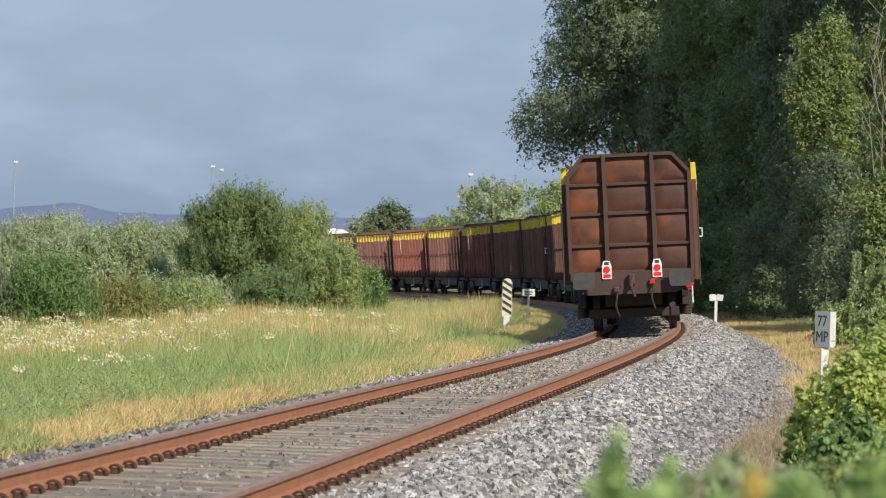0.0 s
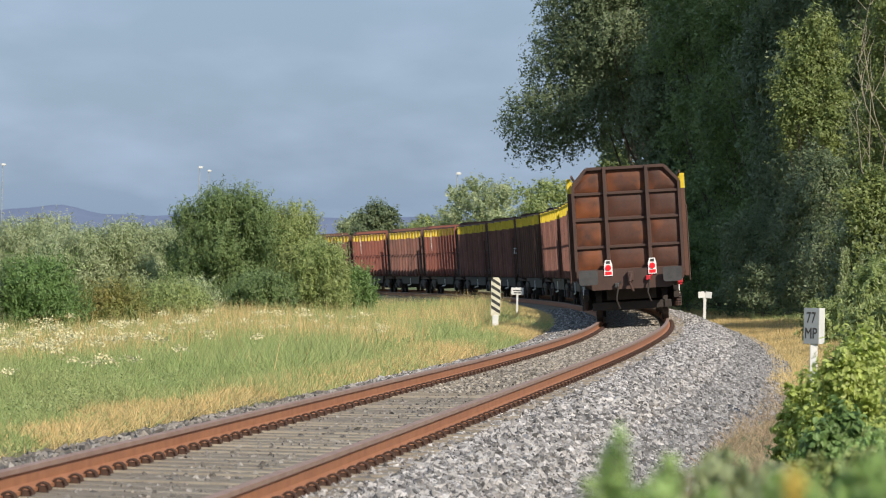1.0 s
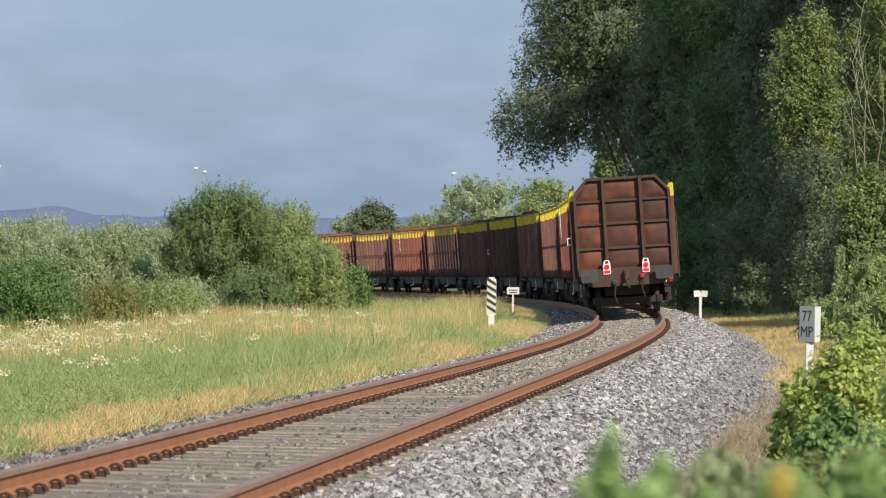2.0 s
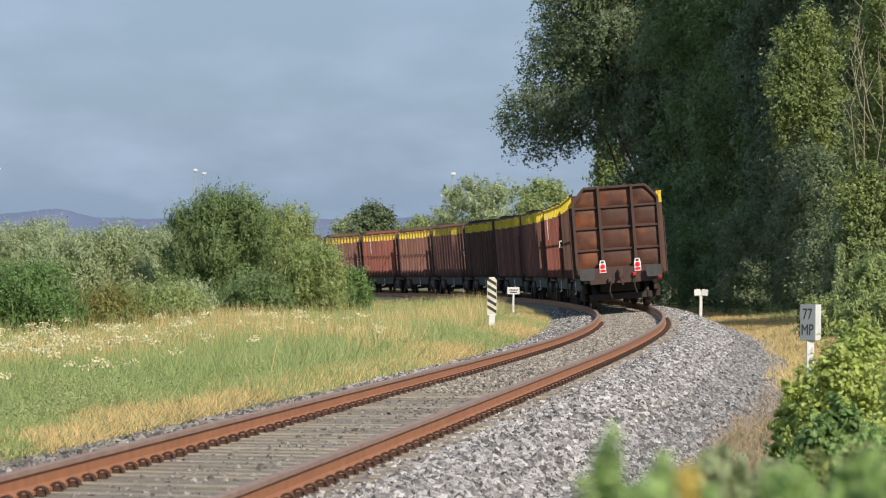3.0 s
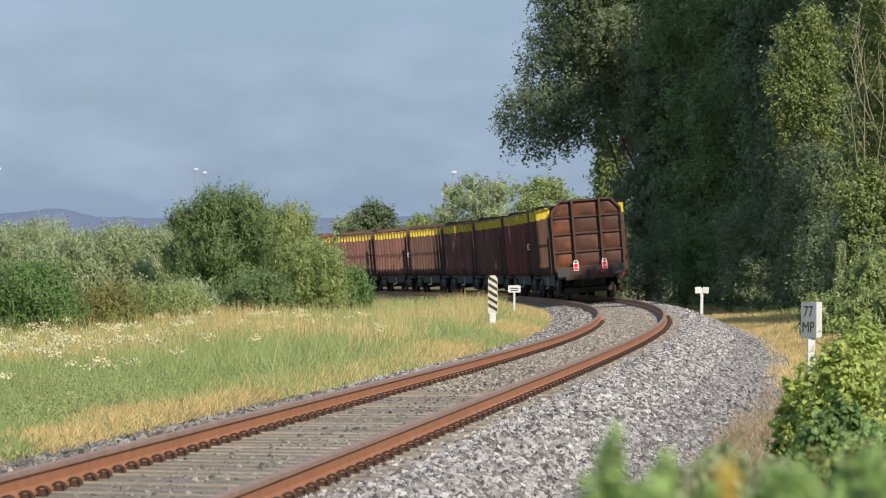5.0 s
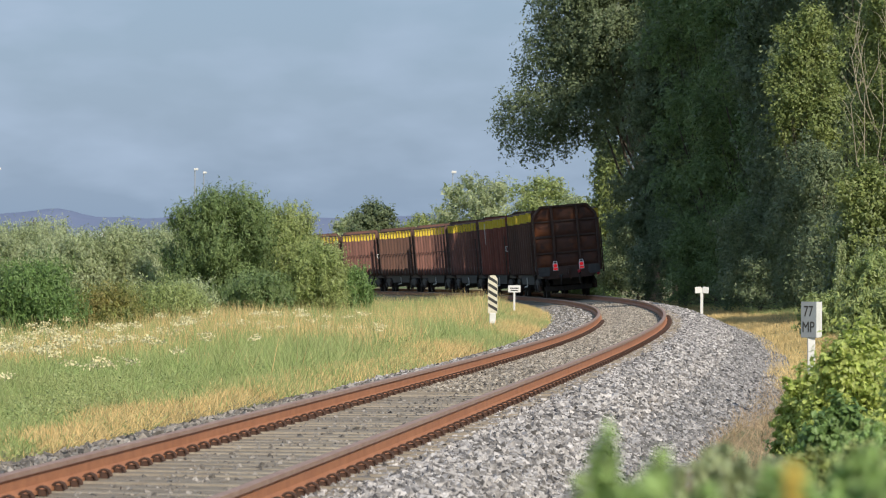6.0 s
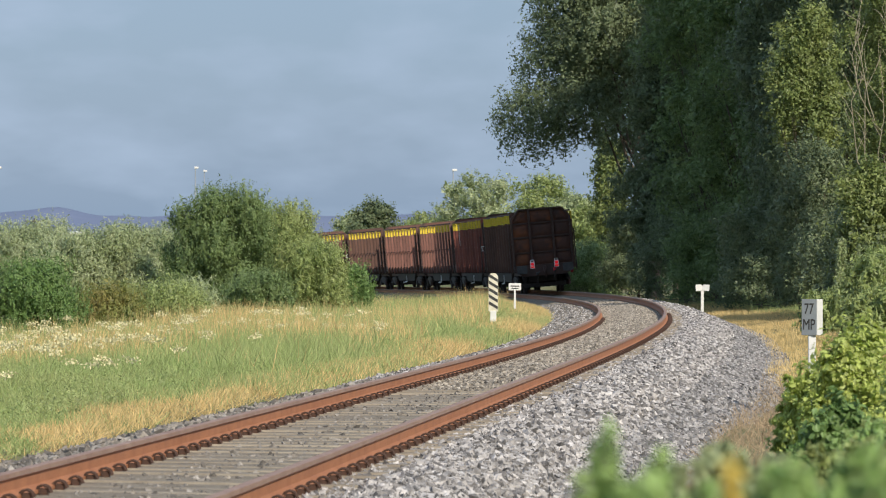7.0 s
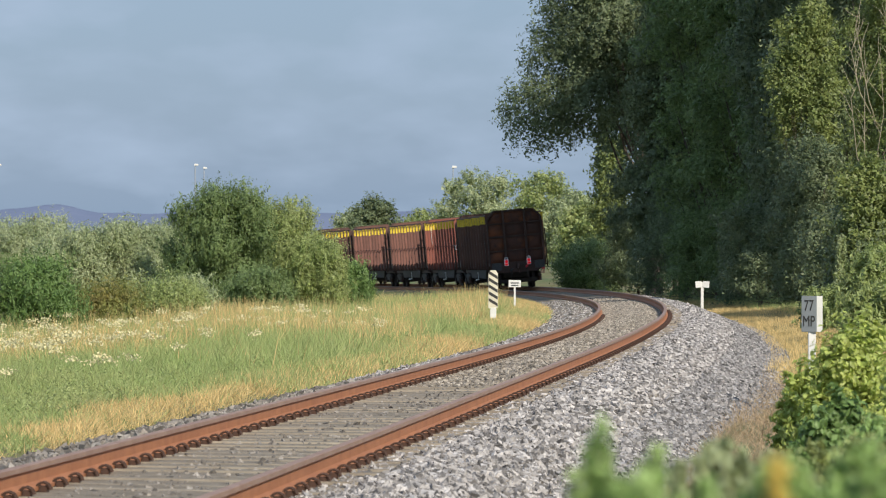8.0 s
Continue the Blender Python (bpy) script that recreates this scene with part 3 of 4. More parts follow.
def wagon_pose(s):
    a, b = beside(s - 6.6, 0.0), beside(s + 6.6, 0.0)
    mid, d = (a + b) / 2, b - a
    sl = float(line(s)[4])
    yaw = math.degrees(math.atan2(-d[0], d[1]))
    pitch = math.degrees(math.atan2(d[2], math.hypot(d[0], d[1])))
    return pose(*mid, 0, 0, yaw) @ pose(0, 0, 0, pitch, -math.degrees(math.atan(sl)), 0)


START, RADIUS = 70.6, 0.42
RUN_S = [0.9, 15.5, 30.4, 45.8, 61.7, 77.9, 94.2, 110.4, 126.5]


def run(t):
    """Metres that the train has gone at t seconds; RUN_S holds them second by second."""
    k = min(7, max(0, int(t)))
    here, v0 = RUN_S[k + 1] - RUN_S[k], (RUN_S[k + 1] - RUN_S[k - 1]) / 2 if k else RUN_S[1] - RUN_S[0]
    u = t - k
    return RUN_S[k] + v0 * u + (here - v0) * u * u


TOSSED = [(0.0, -1.1), (0.8, 1.0), (1.5, 2.6), (3.0, -4.2), (3.5, -4.7), (4.0, 5.7), (4.5, -3.4), (6.0, 1.6), (6.5, -1.5), (7.0, -1.9), (7.5, -3.2), (8.0, 0.7)]


def motions():
    for k, wagon in enumerate(FLEET):
        walk(wagon, [(t * 0.5, wagon_pose(START + run(t * 0.5) + HALF + k * PITCH)) for t in range(17)])
    lead = len(FLEET) * PITCH + 8.9 - 0.4
    walk(LOCO, [(t * 0.5, wagon_pose(START + run(t * 0.5) + lead)) for t in range(17)])
    # wind in the great tree, the tall bush and the sprigs by the camera: seconds, degrees
    gust = [(0, 0.1), (0.5, 0.4), (1, 0.2), (1.5, -0.8), (2.2, -0.2), (3, 0.8), (3.5, 1.0), (4, 0.3), (4.5, -0.2), (5.2, 0.4), (6, -0.3), (6.5, -0.9), (7, -0.6), (7.5, 0.3), (8, 1.0)]
    for bough, amount in SWAYING_CROWNS:
        walk(bough, [(t, pose(0, 0, 0, 0.4 * amount * a, amount * a, 0)) for t, a in gust])
    breeze = [(0, -0.2), (0.5, 0.3), (1, 0.5), (1.5, -0.1), (2.2, 0.3), (3, 0.2), (3.5, 0.45), (4, 0.6), (4.5, 0.8), (5.2, 0.1), (6, -0.1), (6.5, -0.3), (7, -0.1), (7.5, -0.4), (8, -0.5)]
    for k, plant_top in enumerate(SWAYING_PLANTS):
        x, y, z = plant_top.location
        lag = 1.0 - 0.25 * (k % 3)
        if plant_top == YELLOW_TOPS[0]:      # tossed by the wind far more than the rest
            walk(plant_top, [(t, pose(x, y, z, 0, a, 0)) for t, a in TOSSED])
            continue
        walk(plant_top, [(t, pose(x, y, z, 0.5 * lag * a, lag * a, 0)) for t, a in breeze])
    for wheel in REAR_WHEELS:
        walk(wheel, [(i / 30, pose(*wheel.location, -math.degrees(run(i / 30) / RADIUS) % 360)) for i in range(241)])

# ---- plants ----
RNG = np.random.default_rng(7)
SWAYING_CROWNS, SWAYING_PLANTS = [], []


def leaves(centres, size, outward=None, long=1.6, droop=0.2, folded=True):
    """Arrays of small leaves at the centres: folded ones of two triangles, or plain ones of one."""
    n = len(centres)
    d = RNG.normal(size=(n, 3))
    if outward is not None:
        d = d * 0.55 + outward
    d[:, 2] += 0.25
    d /= np.linalg.norm(d, axis=1)[:, None] + 1e-6           # leaf normal
    t = RNG.normal(size=(n, 3))
    t[:, 2] -= droop
    t -= d * (t * d).sum(1)[:, None]
    t /= np.linalg.norm(t, axis=1)[:, None] + 1e-6
    b = np.cross(d, t)
    sz = (size * RNG.uniform(0.6, 1.35, n))[:, None]
    tip, side = t * sz * long * 0.5, b * sz * 0.5
    if not folded:
        v = np.stack([centres - tip - side, centres - tip * 0.6 + side * 1.2, centres + tip * 1.3], 1).reshape(-1, 3)
        return v, np.arange(n * 3).reshape(-1, 3)
    fold = d * sz * 0.12
    v = np.stack([centres - tip, centres + side + fold, centres + tip, centres - side + fold], 1).reshape(-1, 3)
    i = np.arange(n)[:, None] * 4
    f = np.concatenate([i + [0, 1, 2], i + [0, 2, 3]], 1).reshape(-1, 3)
    return v, f


def crown_points(lobes, count, clump=0.35, fill=0.25, per=26, rise=0.0, slim=0.42):
    """Sprays of leaf places on and in a set of lobes (centre, radii), drawn out along their twigs. rise: how far the twigs turn upwards."""
    vol = np.array([r[0] * r[1] + r[1] * r[2] + r[0] * r[2] for _, r in lobes])
    pick = RNG.choice(len(lobes), size=max(1, count // per), p=vol / vol.sum())
    c = np.array([q for q, _ in lobes])[pick]
    r = np.array([q for _, q in lobes])[pick]
    u = RNG.normal(size=(len(pick), 3))
    u /= np.linalg.norm(u, axis=1)[:, None]
    u[:, 2] = np.where((u[:, 2] < -0.5) & (RNG.random(len(pick)) < 0.5), -u[:, 2], u[:, 2])
    rad = np.where(RNG.random(len(pick)) < fill, RNG.uniform(0.35, 0.85, len(pick)), RNG.uniform(0.78, 1.12, len(pick)))
    mid = c + u * r * rad[:, None]
    twig = u + RNG.normal(size=u.shape) * 0.45 + [0, 0, rise]
    twig /= np.linalg.norm(twig, axis=1)[:, None]
    size = clump * RNG.uniform(0.45, 1.5, len(mid)) ** 1.2
    n = len(mid) * per
    reach = RNG.uniform(-1.0, 1.25, n)
    thick = slim * (1.0 - 0.65 * np.clip(reach, 0, 1))
    sz = np.repeat(size, per)
    pts = np.repeat(mid, per, 0) + np.repeat(twig, per, 0) * (reach * sz)[:, None] + RNG.normal(size=(n, 3)) * (thick * sz)[:, None]
    return pts, np.repeat(u, per, 0)


def tube(v_list, f_list, base, path, radii, n=7):
    path = [np.array(p, float) for p in path]
    for k, (p, r) in enumerate(zip(path, radii)):
        d = path[min(k + 1, len(path) - 1)] - path[max(k - 1, 0)]
        d /= np.linalg.norm(d) + 1e-6
        a = np.cross(d, [0.3, 1.0, 0.1])
        a /= np.linalg.norm(a) + 1e-6
        b = np.cross(d, a)
        ang = np.arange(n) * math.tau / n
        v_list.append(p + r * (np.cos(ang)[:, None] * a + np.sin(ang)[:, None] * b))
        if k:
            i, j = np.arange(n), (np.arange(n) + 1) % n
            q = base + (k - 1) * n
            f_list.append(np.stack([q + i, q + j, q + n + j, q + n + i], -1))
    return base + n * len(path)


def plant(name, label, x, y, height, spread, leaf_mat, count, leaf_size, lobes=9, trunk=0.16, bare=0.25, clump=0.35, category="tree", group="", long=1.6, deep=None, dense=0.25, lift=None, squash=1.0, droop=0.2, folded=False, extra=(), knobs=False):
    """A tree or bush: a tapered trunk, limbs to each lobe, and a crown of leaf clumps. bare: share of the height below the crown."""
    z = float(land(x, y)) - 0.08
    if lift is not None:      # height given as that of its top
        height = lift - z
    top = tagged(new(name), label, category, group)
    top.location = (x, y, z)
    sy = deep or spread
    ls = []
    for k in range(lobes):
        a = k * 2.399 + RNG.uniform(-0.4, 0.4)
        h = bare + (1 - bare) * (0.12 + 0.74 * (k + 0.5) / lobes)
        wide = math.sin(math.pi * min(0.98, (h - bare) / (1 - bare) * 0.78 + 0.2)) ** 0.7
        r = RNG.uniform(0.30, 0.46)
        out, tall = 0.62, max(0.16 * height, spread * r * 0.75)
        if knobs:      # many separate boughs that stand out of the crown
            r = RNG.uniform(0.22, 0.36)
            out, tall = RNG.uniform(0.55, 0.85), spread * r * RNG.uniform(0.55, 0.8)
        ls.append((np.array([math.cos(a) * spread * out * wide, math.sin(a) * sy * out * wide, h * height]), np.array([spread * r, sy * r, tall * squash])))
    core = 0.42 if knobs else 0.5
    ls.append((np.array([0, 0, height * (bare + (1 - bare) * 0.5)]), np.array([spread * core, sy * core, height * (1 - bare) * 0.42])))
    ls += [(np.array(c, float), np.array(r, float)) for c, r in extra]
    hi = max(c[2] + r[2] for c, r in ls)
    for c, r in ls:
        c[2] *= min(1.0, height / hi)
    pts, outw = crown_points(ls, count, clump, dense, rise=1.3 if droop < 0 else 0.15, slim=0.24 if droop < 0 else 0.42)
    pts[:, 2] *= height / np.quantile(pts[:, 2], 0.99)
    keep = pts[:, 2] > 0.03
    v, f = leaves(pts[keep], leaf_size, outw[keep], long, droop, folded)
    crown = new("crown", fast_mesh("crown", v, f, [leaf_mat]))
    crown.parent = top
    vl, fl, base = [], [], 0
    base = tube(vl, fl, base, [(0, 0, 0), (trunk * 0.3, 0, height * 0.3), (0, trunk * 0.4, height * 0.62), (0, 0, height * 0.85)], [trunk * 1.3, trunk, trunk * 0.6, trunk * 0.15])
    for c, r in ls[:len(ls) - 1 - len(extra)]:
        s0 = np.array([0, 0, max(0.06, bare * 0.45) * height + 0.12 * c[2]])
        base = tube(vl, fl, base, [s0, s0 * 0.45 + c * 0.55 + [0, 0, -0.05 * height], c * 0.97 + [0, 0, r[2] * 0.3]], [trunk * 0.36, trunk * 0.2, trunk * 0.05], 5)
    stem = new("trunk", fast_mesh("trunk", np.concatenate(vl), np.concatenate(fl), [BARK], smooth=True))
    stem.parent = top
    return top


def at(px, depth):
    """x of a bearing (0 = straight ahead, 1 = the picture's right edge) at a depth along y."""
    return px * depth * math.tan(radians(5.2))


def add_twigs(tree, count, height):
    """Bare pale branches with side twigs that stand out in front of a crown."""
    for k in range(count):
        vl, fl, base = [], [], 0
        x0, z0 = RNG.uniform(-1.5, 1.5), height * RNG.uniform(0.30, 0.62)
        p0 = np.array([x0 * 0.7, RNG.uniform(-1.7, -1.2), z0])
        p2 = p0 + [RNG.uniform(-0.7, 0.7), RNG.uniform(-0.3, 0.2), height * RNG.uniform(0.18, 0.36)]
        p1 = (p0 + p2) / 2 + RNG.normal(size=3) * [0.4, 0.1, 0.3]
        base = tube(vl, fl, base, [[x0 * 0.2, 0, z0 - 1.0], p0, p1, p2], [0.022, 0.018, 0.011, 0.004], 5)
        for q in range(7):
            u = RNG.uniform(0.1, 0.95)
            a = p0 + (p1 - p0) * u if q % 2 else p1 + (p2 - p1) * u
            b = a + [RNG.normal() * 0.3, RNG.normal() * 0.2, RNG.uniform(0.3, 0.9)]
            base = tube(vl, fl, base, [a, (a + b) / 2 + RNG.normal(size=3) * 0.05, b], [0.010, 0.007, 0.003], 4)
        branch = new("branch", fast_mesh("branch", np.concatenate(vl), np.concatenate(fl), [PALE_BARK], smooth=True))
        branch.parent = tree
        tagged(branch, "bare pale branch")


def build_trees():
    g = "trees along the cutting"
    # the great tree that leans out towards the line
    great = plant("tree", "tall dark leafy tree leaning towards the railway line", 9.6, 222, 20, 4.3, LEAF_DARK, 190000, 0.08, lobes=24, trunk=0.3, bare=0.36, clump=0.42, group=g, knobs=True,
                  extra=[((-5.2, 0, 7.6), (1.9, 2.0, 1.5)), ((-4.0, 1, 10.2), (2.0, 2.2, 1.7)), ((-2.9, -1, 8.2), (1.8, 2.0, 1.3)), ((-3.6, 0, 13.0), (2.0, 2.2, 2.0)), ((-2.0, -1, 11.0), (2.4, 2.4, 2.0)), ((-2.4, 0, 16.0), (2.4, 2.4, 2.0))])
    SWAYING_CROWNS.append((next(c for c in great.children if c.name.startswith("crown")), 1.2))
    # bearing (px from the middle over 784), depth, height, spread: the dark row
    # 0.915 closes a gap in the shade; the mostly unseen last two deepen it.
    wall = [(0.545, 214, 14, 2.5, LEAF_DARK, 0.02), (0.53, 232, 20, 4.0, LEAF_DARK, 0.03), (0.66, 205, 19, 4.3, LEAF_MID, 0.02), (0.76, 196, 20, 4.2, LEAF_MID, 0.02), (0.87, 188, 19, 3.8, LEAF_DARK, 0.02), (0.915, 180, 20, 3.6, LEAF_DARK, 0.02), (1.0, 172, 19, 3.8, LEAF_DARK, 0.02),
            (1.10, 198, 20, 5.0, LEAF_MID, 0.02), (1.06, 184, 20, 4.0, LEAF_DARK, 0.02)]
    for b, y, h, sp, mat, bare in wall:
        plant("tree", "dense dark green tree in a lineside row", at(b, y), y, h, sp, mat, 100000, 0.092, lobes=34, trunk=0.2, bare=bare, clump=0.42, group=g, dense=0.15, knobs=True)
    for b, y, h, sp, bare, lab in [(0.82, 166, 10.4, 1.25, 0.48, "yellow green sunlit ash tree"), (1.0, 150, 11.5, 1.5, 0.3, "yellow green sunlit tree with bare twigs"), (0.965, 138, 4.5, 1.0, 0.1, "yellow green ivy covered shrub tree")]:
        lime = plant("tree", lab, at(b, y), y, h, sp, LEAF_LIME, 24000, 0.068, lobes=20, trunk=0.045, bare=bare, clump=0.3, group=g, dense=0.1, knobs=True)
        if h > 11:
            add_twigs(lime, 16, h)
    plant("tree", "yellow green young tree past the bend", 8.85, 258, 8.6, 1.0, LEAF_LIME, 20000, 0.10, lobes=10, trunk=0.12, bare=0.0, clump=0.4, group=g)
    # brush at the foot of the trees
    # Dark leaves at the near end also carry the shade that falls there.
    for x, y, h, sp, mat in [(7.3, 246, 2.9, 1.7, LEAF_MID), (9.4, 234, 4.5, 1.8, LEAF_DARK), (10.4, 208, 4.5, 2.4, LEAF_DARK), (10.9, 194, 4.0, 2.0, LEAF_MID), (11.6, 178, 4.0, 2.0, LEAF_DARK), (11.9, 157.5, 5.6, 1.2, LEAF_DARK), (12.6, 151, 3.4, 1.7, LEAF_DARK), (12.4, 139, 3.0, 1.4, LEAF_DARK)]:
        plant("bush", "dark bramble bush at the foot of the trees", x, y, h, sp, mat, 32000, 0.06, lobes=20, trunk=0.06, bare=0.0, clump=0.3, category="bush", group="bushes along the cutting", deep=sp * 1.8, knobs=True)
    for b, y, h, sp, mat, lab in [(0.975, 108, 2.0, 0.9, LEAF_OLIVE, "pale olive green shrub beside the dry path"), (1.05, 114, 2.15, 0.8, LEAF_OLIVE, "green shrub with upright shoots"), (0.88, 120, 1.1, 0.8, LEAF_OLIVE, "low olive shrub beside the path"), (0.985, 94, 1.4, 0.7, LEAF_OLIVE, "low pale shrub beside the milepost")]:
        plant("bush", lab, at(b, y), y, h, sp, mat, 26000, 0.04, lobes=12, trunk=0.03, bare=0.0, clump=0.16, category="bush", group="bushes along the cutting", long=3.0, droop=-1.2)


def build_left_scrub():
    g = "meadow bushes"
    # bearing -1 .. 1, depth, height, spread
    rows = [(-0.505, 150, 3.85, 1.75, LEAF_MID, "large rounded green willow bush"), (-0.385, 156, 3.6, 2.0, LEAF_OLIVE, "green willow bush in the meadow"), (-0.29, 150, 2.3, 1.2, LEAF_OLIVE, "olive green bush beside the line"),
            (-0.42, 140, 1.45, 1.0, LEAF_MID, "low olive green meadow bush"), (-0.215, 158, 1.6, 0.8, LEAF_BRIGHT, "bright green leafy bush beside the line"),
            (-0.62, 122, 1.2, 1.1, LEAF_OLIVE, "low green gorse bush in grass"), (-0.66, 160, 3.0, 1.9, LEAF_GREY, "silvery grey willow bush"), (-0.80, 152, 2.7, 1.9, LEAF_GREY, "silvery grey willow bush"),
            (-0.94, 168, 3.2, 2.4, LEAF_GREY, "grey green willow bush in scrub"), (-0.92, 108, 1.95, 1.05, LEAF_BRIGHT, "leafy fresh green meadow bush"), (-0.76, 113, 1.3, 0.9, LEAF_RUSSET, "low russet leaved meadow shrub"),
            (-1.06, 108, 1.5, 1.0, LEAF_DARK, "dark green rounded meadow bush"), (-0.58, 136, 1.35, 0.9, LEAF_GREY, "low green meadow bush")]
    for b, d, h, sp, mat, lab in rows:
        plant("bush", lab, at(b, d), d, h, sp, mat, 95000 if h > 2.5 else 40000, 0.03 if d > 130 else 0.025, lobes=22, trunk=0.05, bare=0.0, clump=0.28, category="bush", group=g, knobs=h > 2.2, long=3.0, droop=-1.3)
    far = [(-1.0, 205, 2.3, 4.0, LEAF_OLIVE), (-0.86, 230, 2.4, 3.6, LEAF_OLIVE), (-0.72, 250, 2.8, 3.4, LEAF_LIME), (-0.60, 280, 3.0, 3.6, LEAF_MID), (-0.38, 230, 3.2, 3.0, LEAF_OLIVE),
           (-0.98, 300, 3.0, 5.0, LEAF_OLIVE), (-0.80, 320, 3.0, 5.0, LEAF_LIME), (-0.66, 330, 4.2, 3.0, LEAF_DARK), (-0.90, 380, 3.4, 6.0, LEAF_OLIVE), (-0.5, 380, 3.6, 6.0, LEAF_OLIVE), (-0.32, 400, 3.4, 4.0, LEAF_MID)]
    for b, d, h, sp, mat in far:
        plant("bush", "distant scrub bush in the meadow", at(b, d), d, h, sp, mat, 16000, 0.11, lobes=11, trunk=0.08, bare=0.0, clump=0.35, category="bush", group="distant scrub", long=2.4)
    trees = [(-0.16, 420, 6.3, 2.4, LEAF_DARK), (0.075, 400, 8.3, 3.7, LEAF_GREY), (0.225, 390, 8.0, 3.3, LEAF_OLIVE), (0.29, 340, 6.0, 2.6, LEAF_GREY), (0.0, 460, 5.6, 4.2, LEAF_OLIVE), (-0.07, 470, 4.9, 3.4, LEAF_OLIVE), (0.33, 310, 5.0, 2.0, LEAF_OLIVE), (-0.205, 440, 5.4, 2.2, LEAF_GREY)]
    for b, d, h, sp, mat in trees:
        plant("tree", "rounded tree beyond the railway bend", at(b, d), d, h, sp, mat, 22000, 0.12, lobes=20, trunk=0.16, bare=0.03, clump=0.4, knobs=True, group="trees beyond the bend")


def build_foreground():
    g = "bank plants"
    rows = [(2.72, 37.0, 0.55, 0.22, LEAF_FRESH, 4000, 0.034, "lime green bramble shoots on the bank"), (3.02, 36.0, 0.87, 0.42, LEAF_FRESH, 8000, 0.034, "leafy bramble bush with lime green leaves"), (3.45, 34.5, 0.80, 0.45, LEAF_FRESH, 7500, 0.034, "lime green bramble bush on the bank"),
            (2.62, 33.0, 0.42, 0.30, LEAF_BRIGHT, 6500, 0.036, "green bramble bush on the bank"), (3.05, 30.5, 0.52, 0.36, LEAF_OLIVE, 4000, 0.03, "olive green weeds on the bank"),
            (2.05, 24.0, 0.46, 0.30, LEAF_OLIVE, 2400, 0.035, "olive green weeds on the bank"), (2.40, 23.0, 0.60, 0.30, LEAF_SPRIG, 2600, 0.04, "fresh green bramble bush on the bank"),
            (1.30, 18.5, 0.66, 0.17, LEAF_OLIVE, 1600, 0.022, "pale green weeds on the bank"), (1.62, 17.0, 0.78, 0.26, LEAF_SPRIG, 2200, 0.03, "fresh green weeds on the bank"),
            (1.02, 13.0, 0.80, 0.13, LEAF_OLIVE, 1300, 0.02, "pale green weeds on the bank"), (1.25, 12.0, 0.92, 0.22, LEAF_SPRIG, 1800, 0.024, "fresh green weeds on the bank")]
    for x, y, topz, sp, mat, n, size, lab in rows:
        plant("bush", lab, x, y, 1.0, sp, mat, n * 2, size, lobes=9, trunk=0.008, bare=0.05, clump=sp * 0.22, category="bush", group=g, long=1.5, dense=0.5, lift=topz, folded=True)


YELLOW_TOPS = []


def sprigs(name, label, x, y, topz, reach, stems, mat, size, radius):
    """Upright feathery stems close to the camera: thin stalks set with needle leaves."""
    z = float(land(x, y)) - 0.05
    top = tagged(new(name), label, "bush", "bank plants")
    top.location = (x, y, z)
    vl, fl, base, pts, outw = [], [], 0, [], []
    for k in range(stems):
        a = RNG.uniform(0, math.tau)
        foot = np.array([math.cos(a), math.sin(a), 0]) * reach * 0.25
        r = reach * math.sqrt(RNG.random())
        r = 0.0 if k == 0 else r * 0.35 if k < 6 else r
        tip = np.array([math.cos(a) * r, math.sin(a) * r, (topz - z) * (1 if k == 0 else RNG.uniform(0.965, 0.995) if k < 6 else RNG.uniform(0.89, 0.96))])
        mid = foot * 0.5 + tip * 0.5 + [0, 0, 0.05]
        base = tube(vl, fl, base, [foot, mid, tip], [0.006, 0.004, 0.0015], 5)
        n = 300
        u = RNG.uniform(0.45, 1.0, n)[:, None]
        along_stem = (1 - u) ** 2 * foot + 2 * u * (1 - u) * mid + u * u * tip
        d = RNG.normal(size=(n, 3))
        d /= np.linalg.norm(d, axis=1)[:, None]
        pts.append(along_stem + d * (radius * (1.12 - u)) * RNG.uniform(0.3, 1.0, n)[:, None])
        outw.append(d * 0.3)
    v, f = leaves(np.concatenate(pts), size, np.concatenate(outw), 2.6, -1.5)
    for nm, me in (("leaves", fast_mesh("leaves", v, f, [mat])), ("stalks", fast_mesh("stalks", np.concatenate(vl), np.concatenate(fl), [BARK]))):
        new(nm, me).parent = top
    if mat == LEAF_YELLOW:
        YELLOW_TOPS.append(top)
    if name == "gorse" and y < 9:
        SWAYING_PLANTS.append(top)


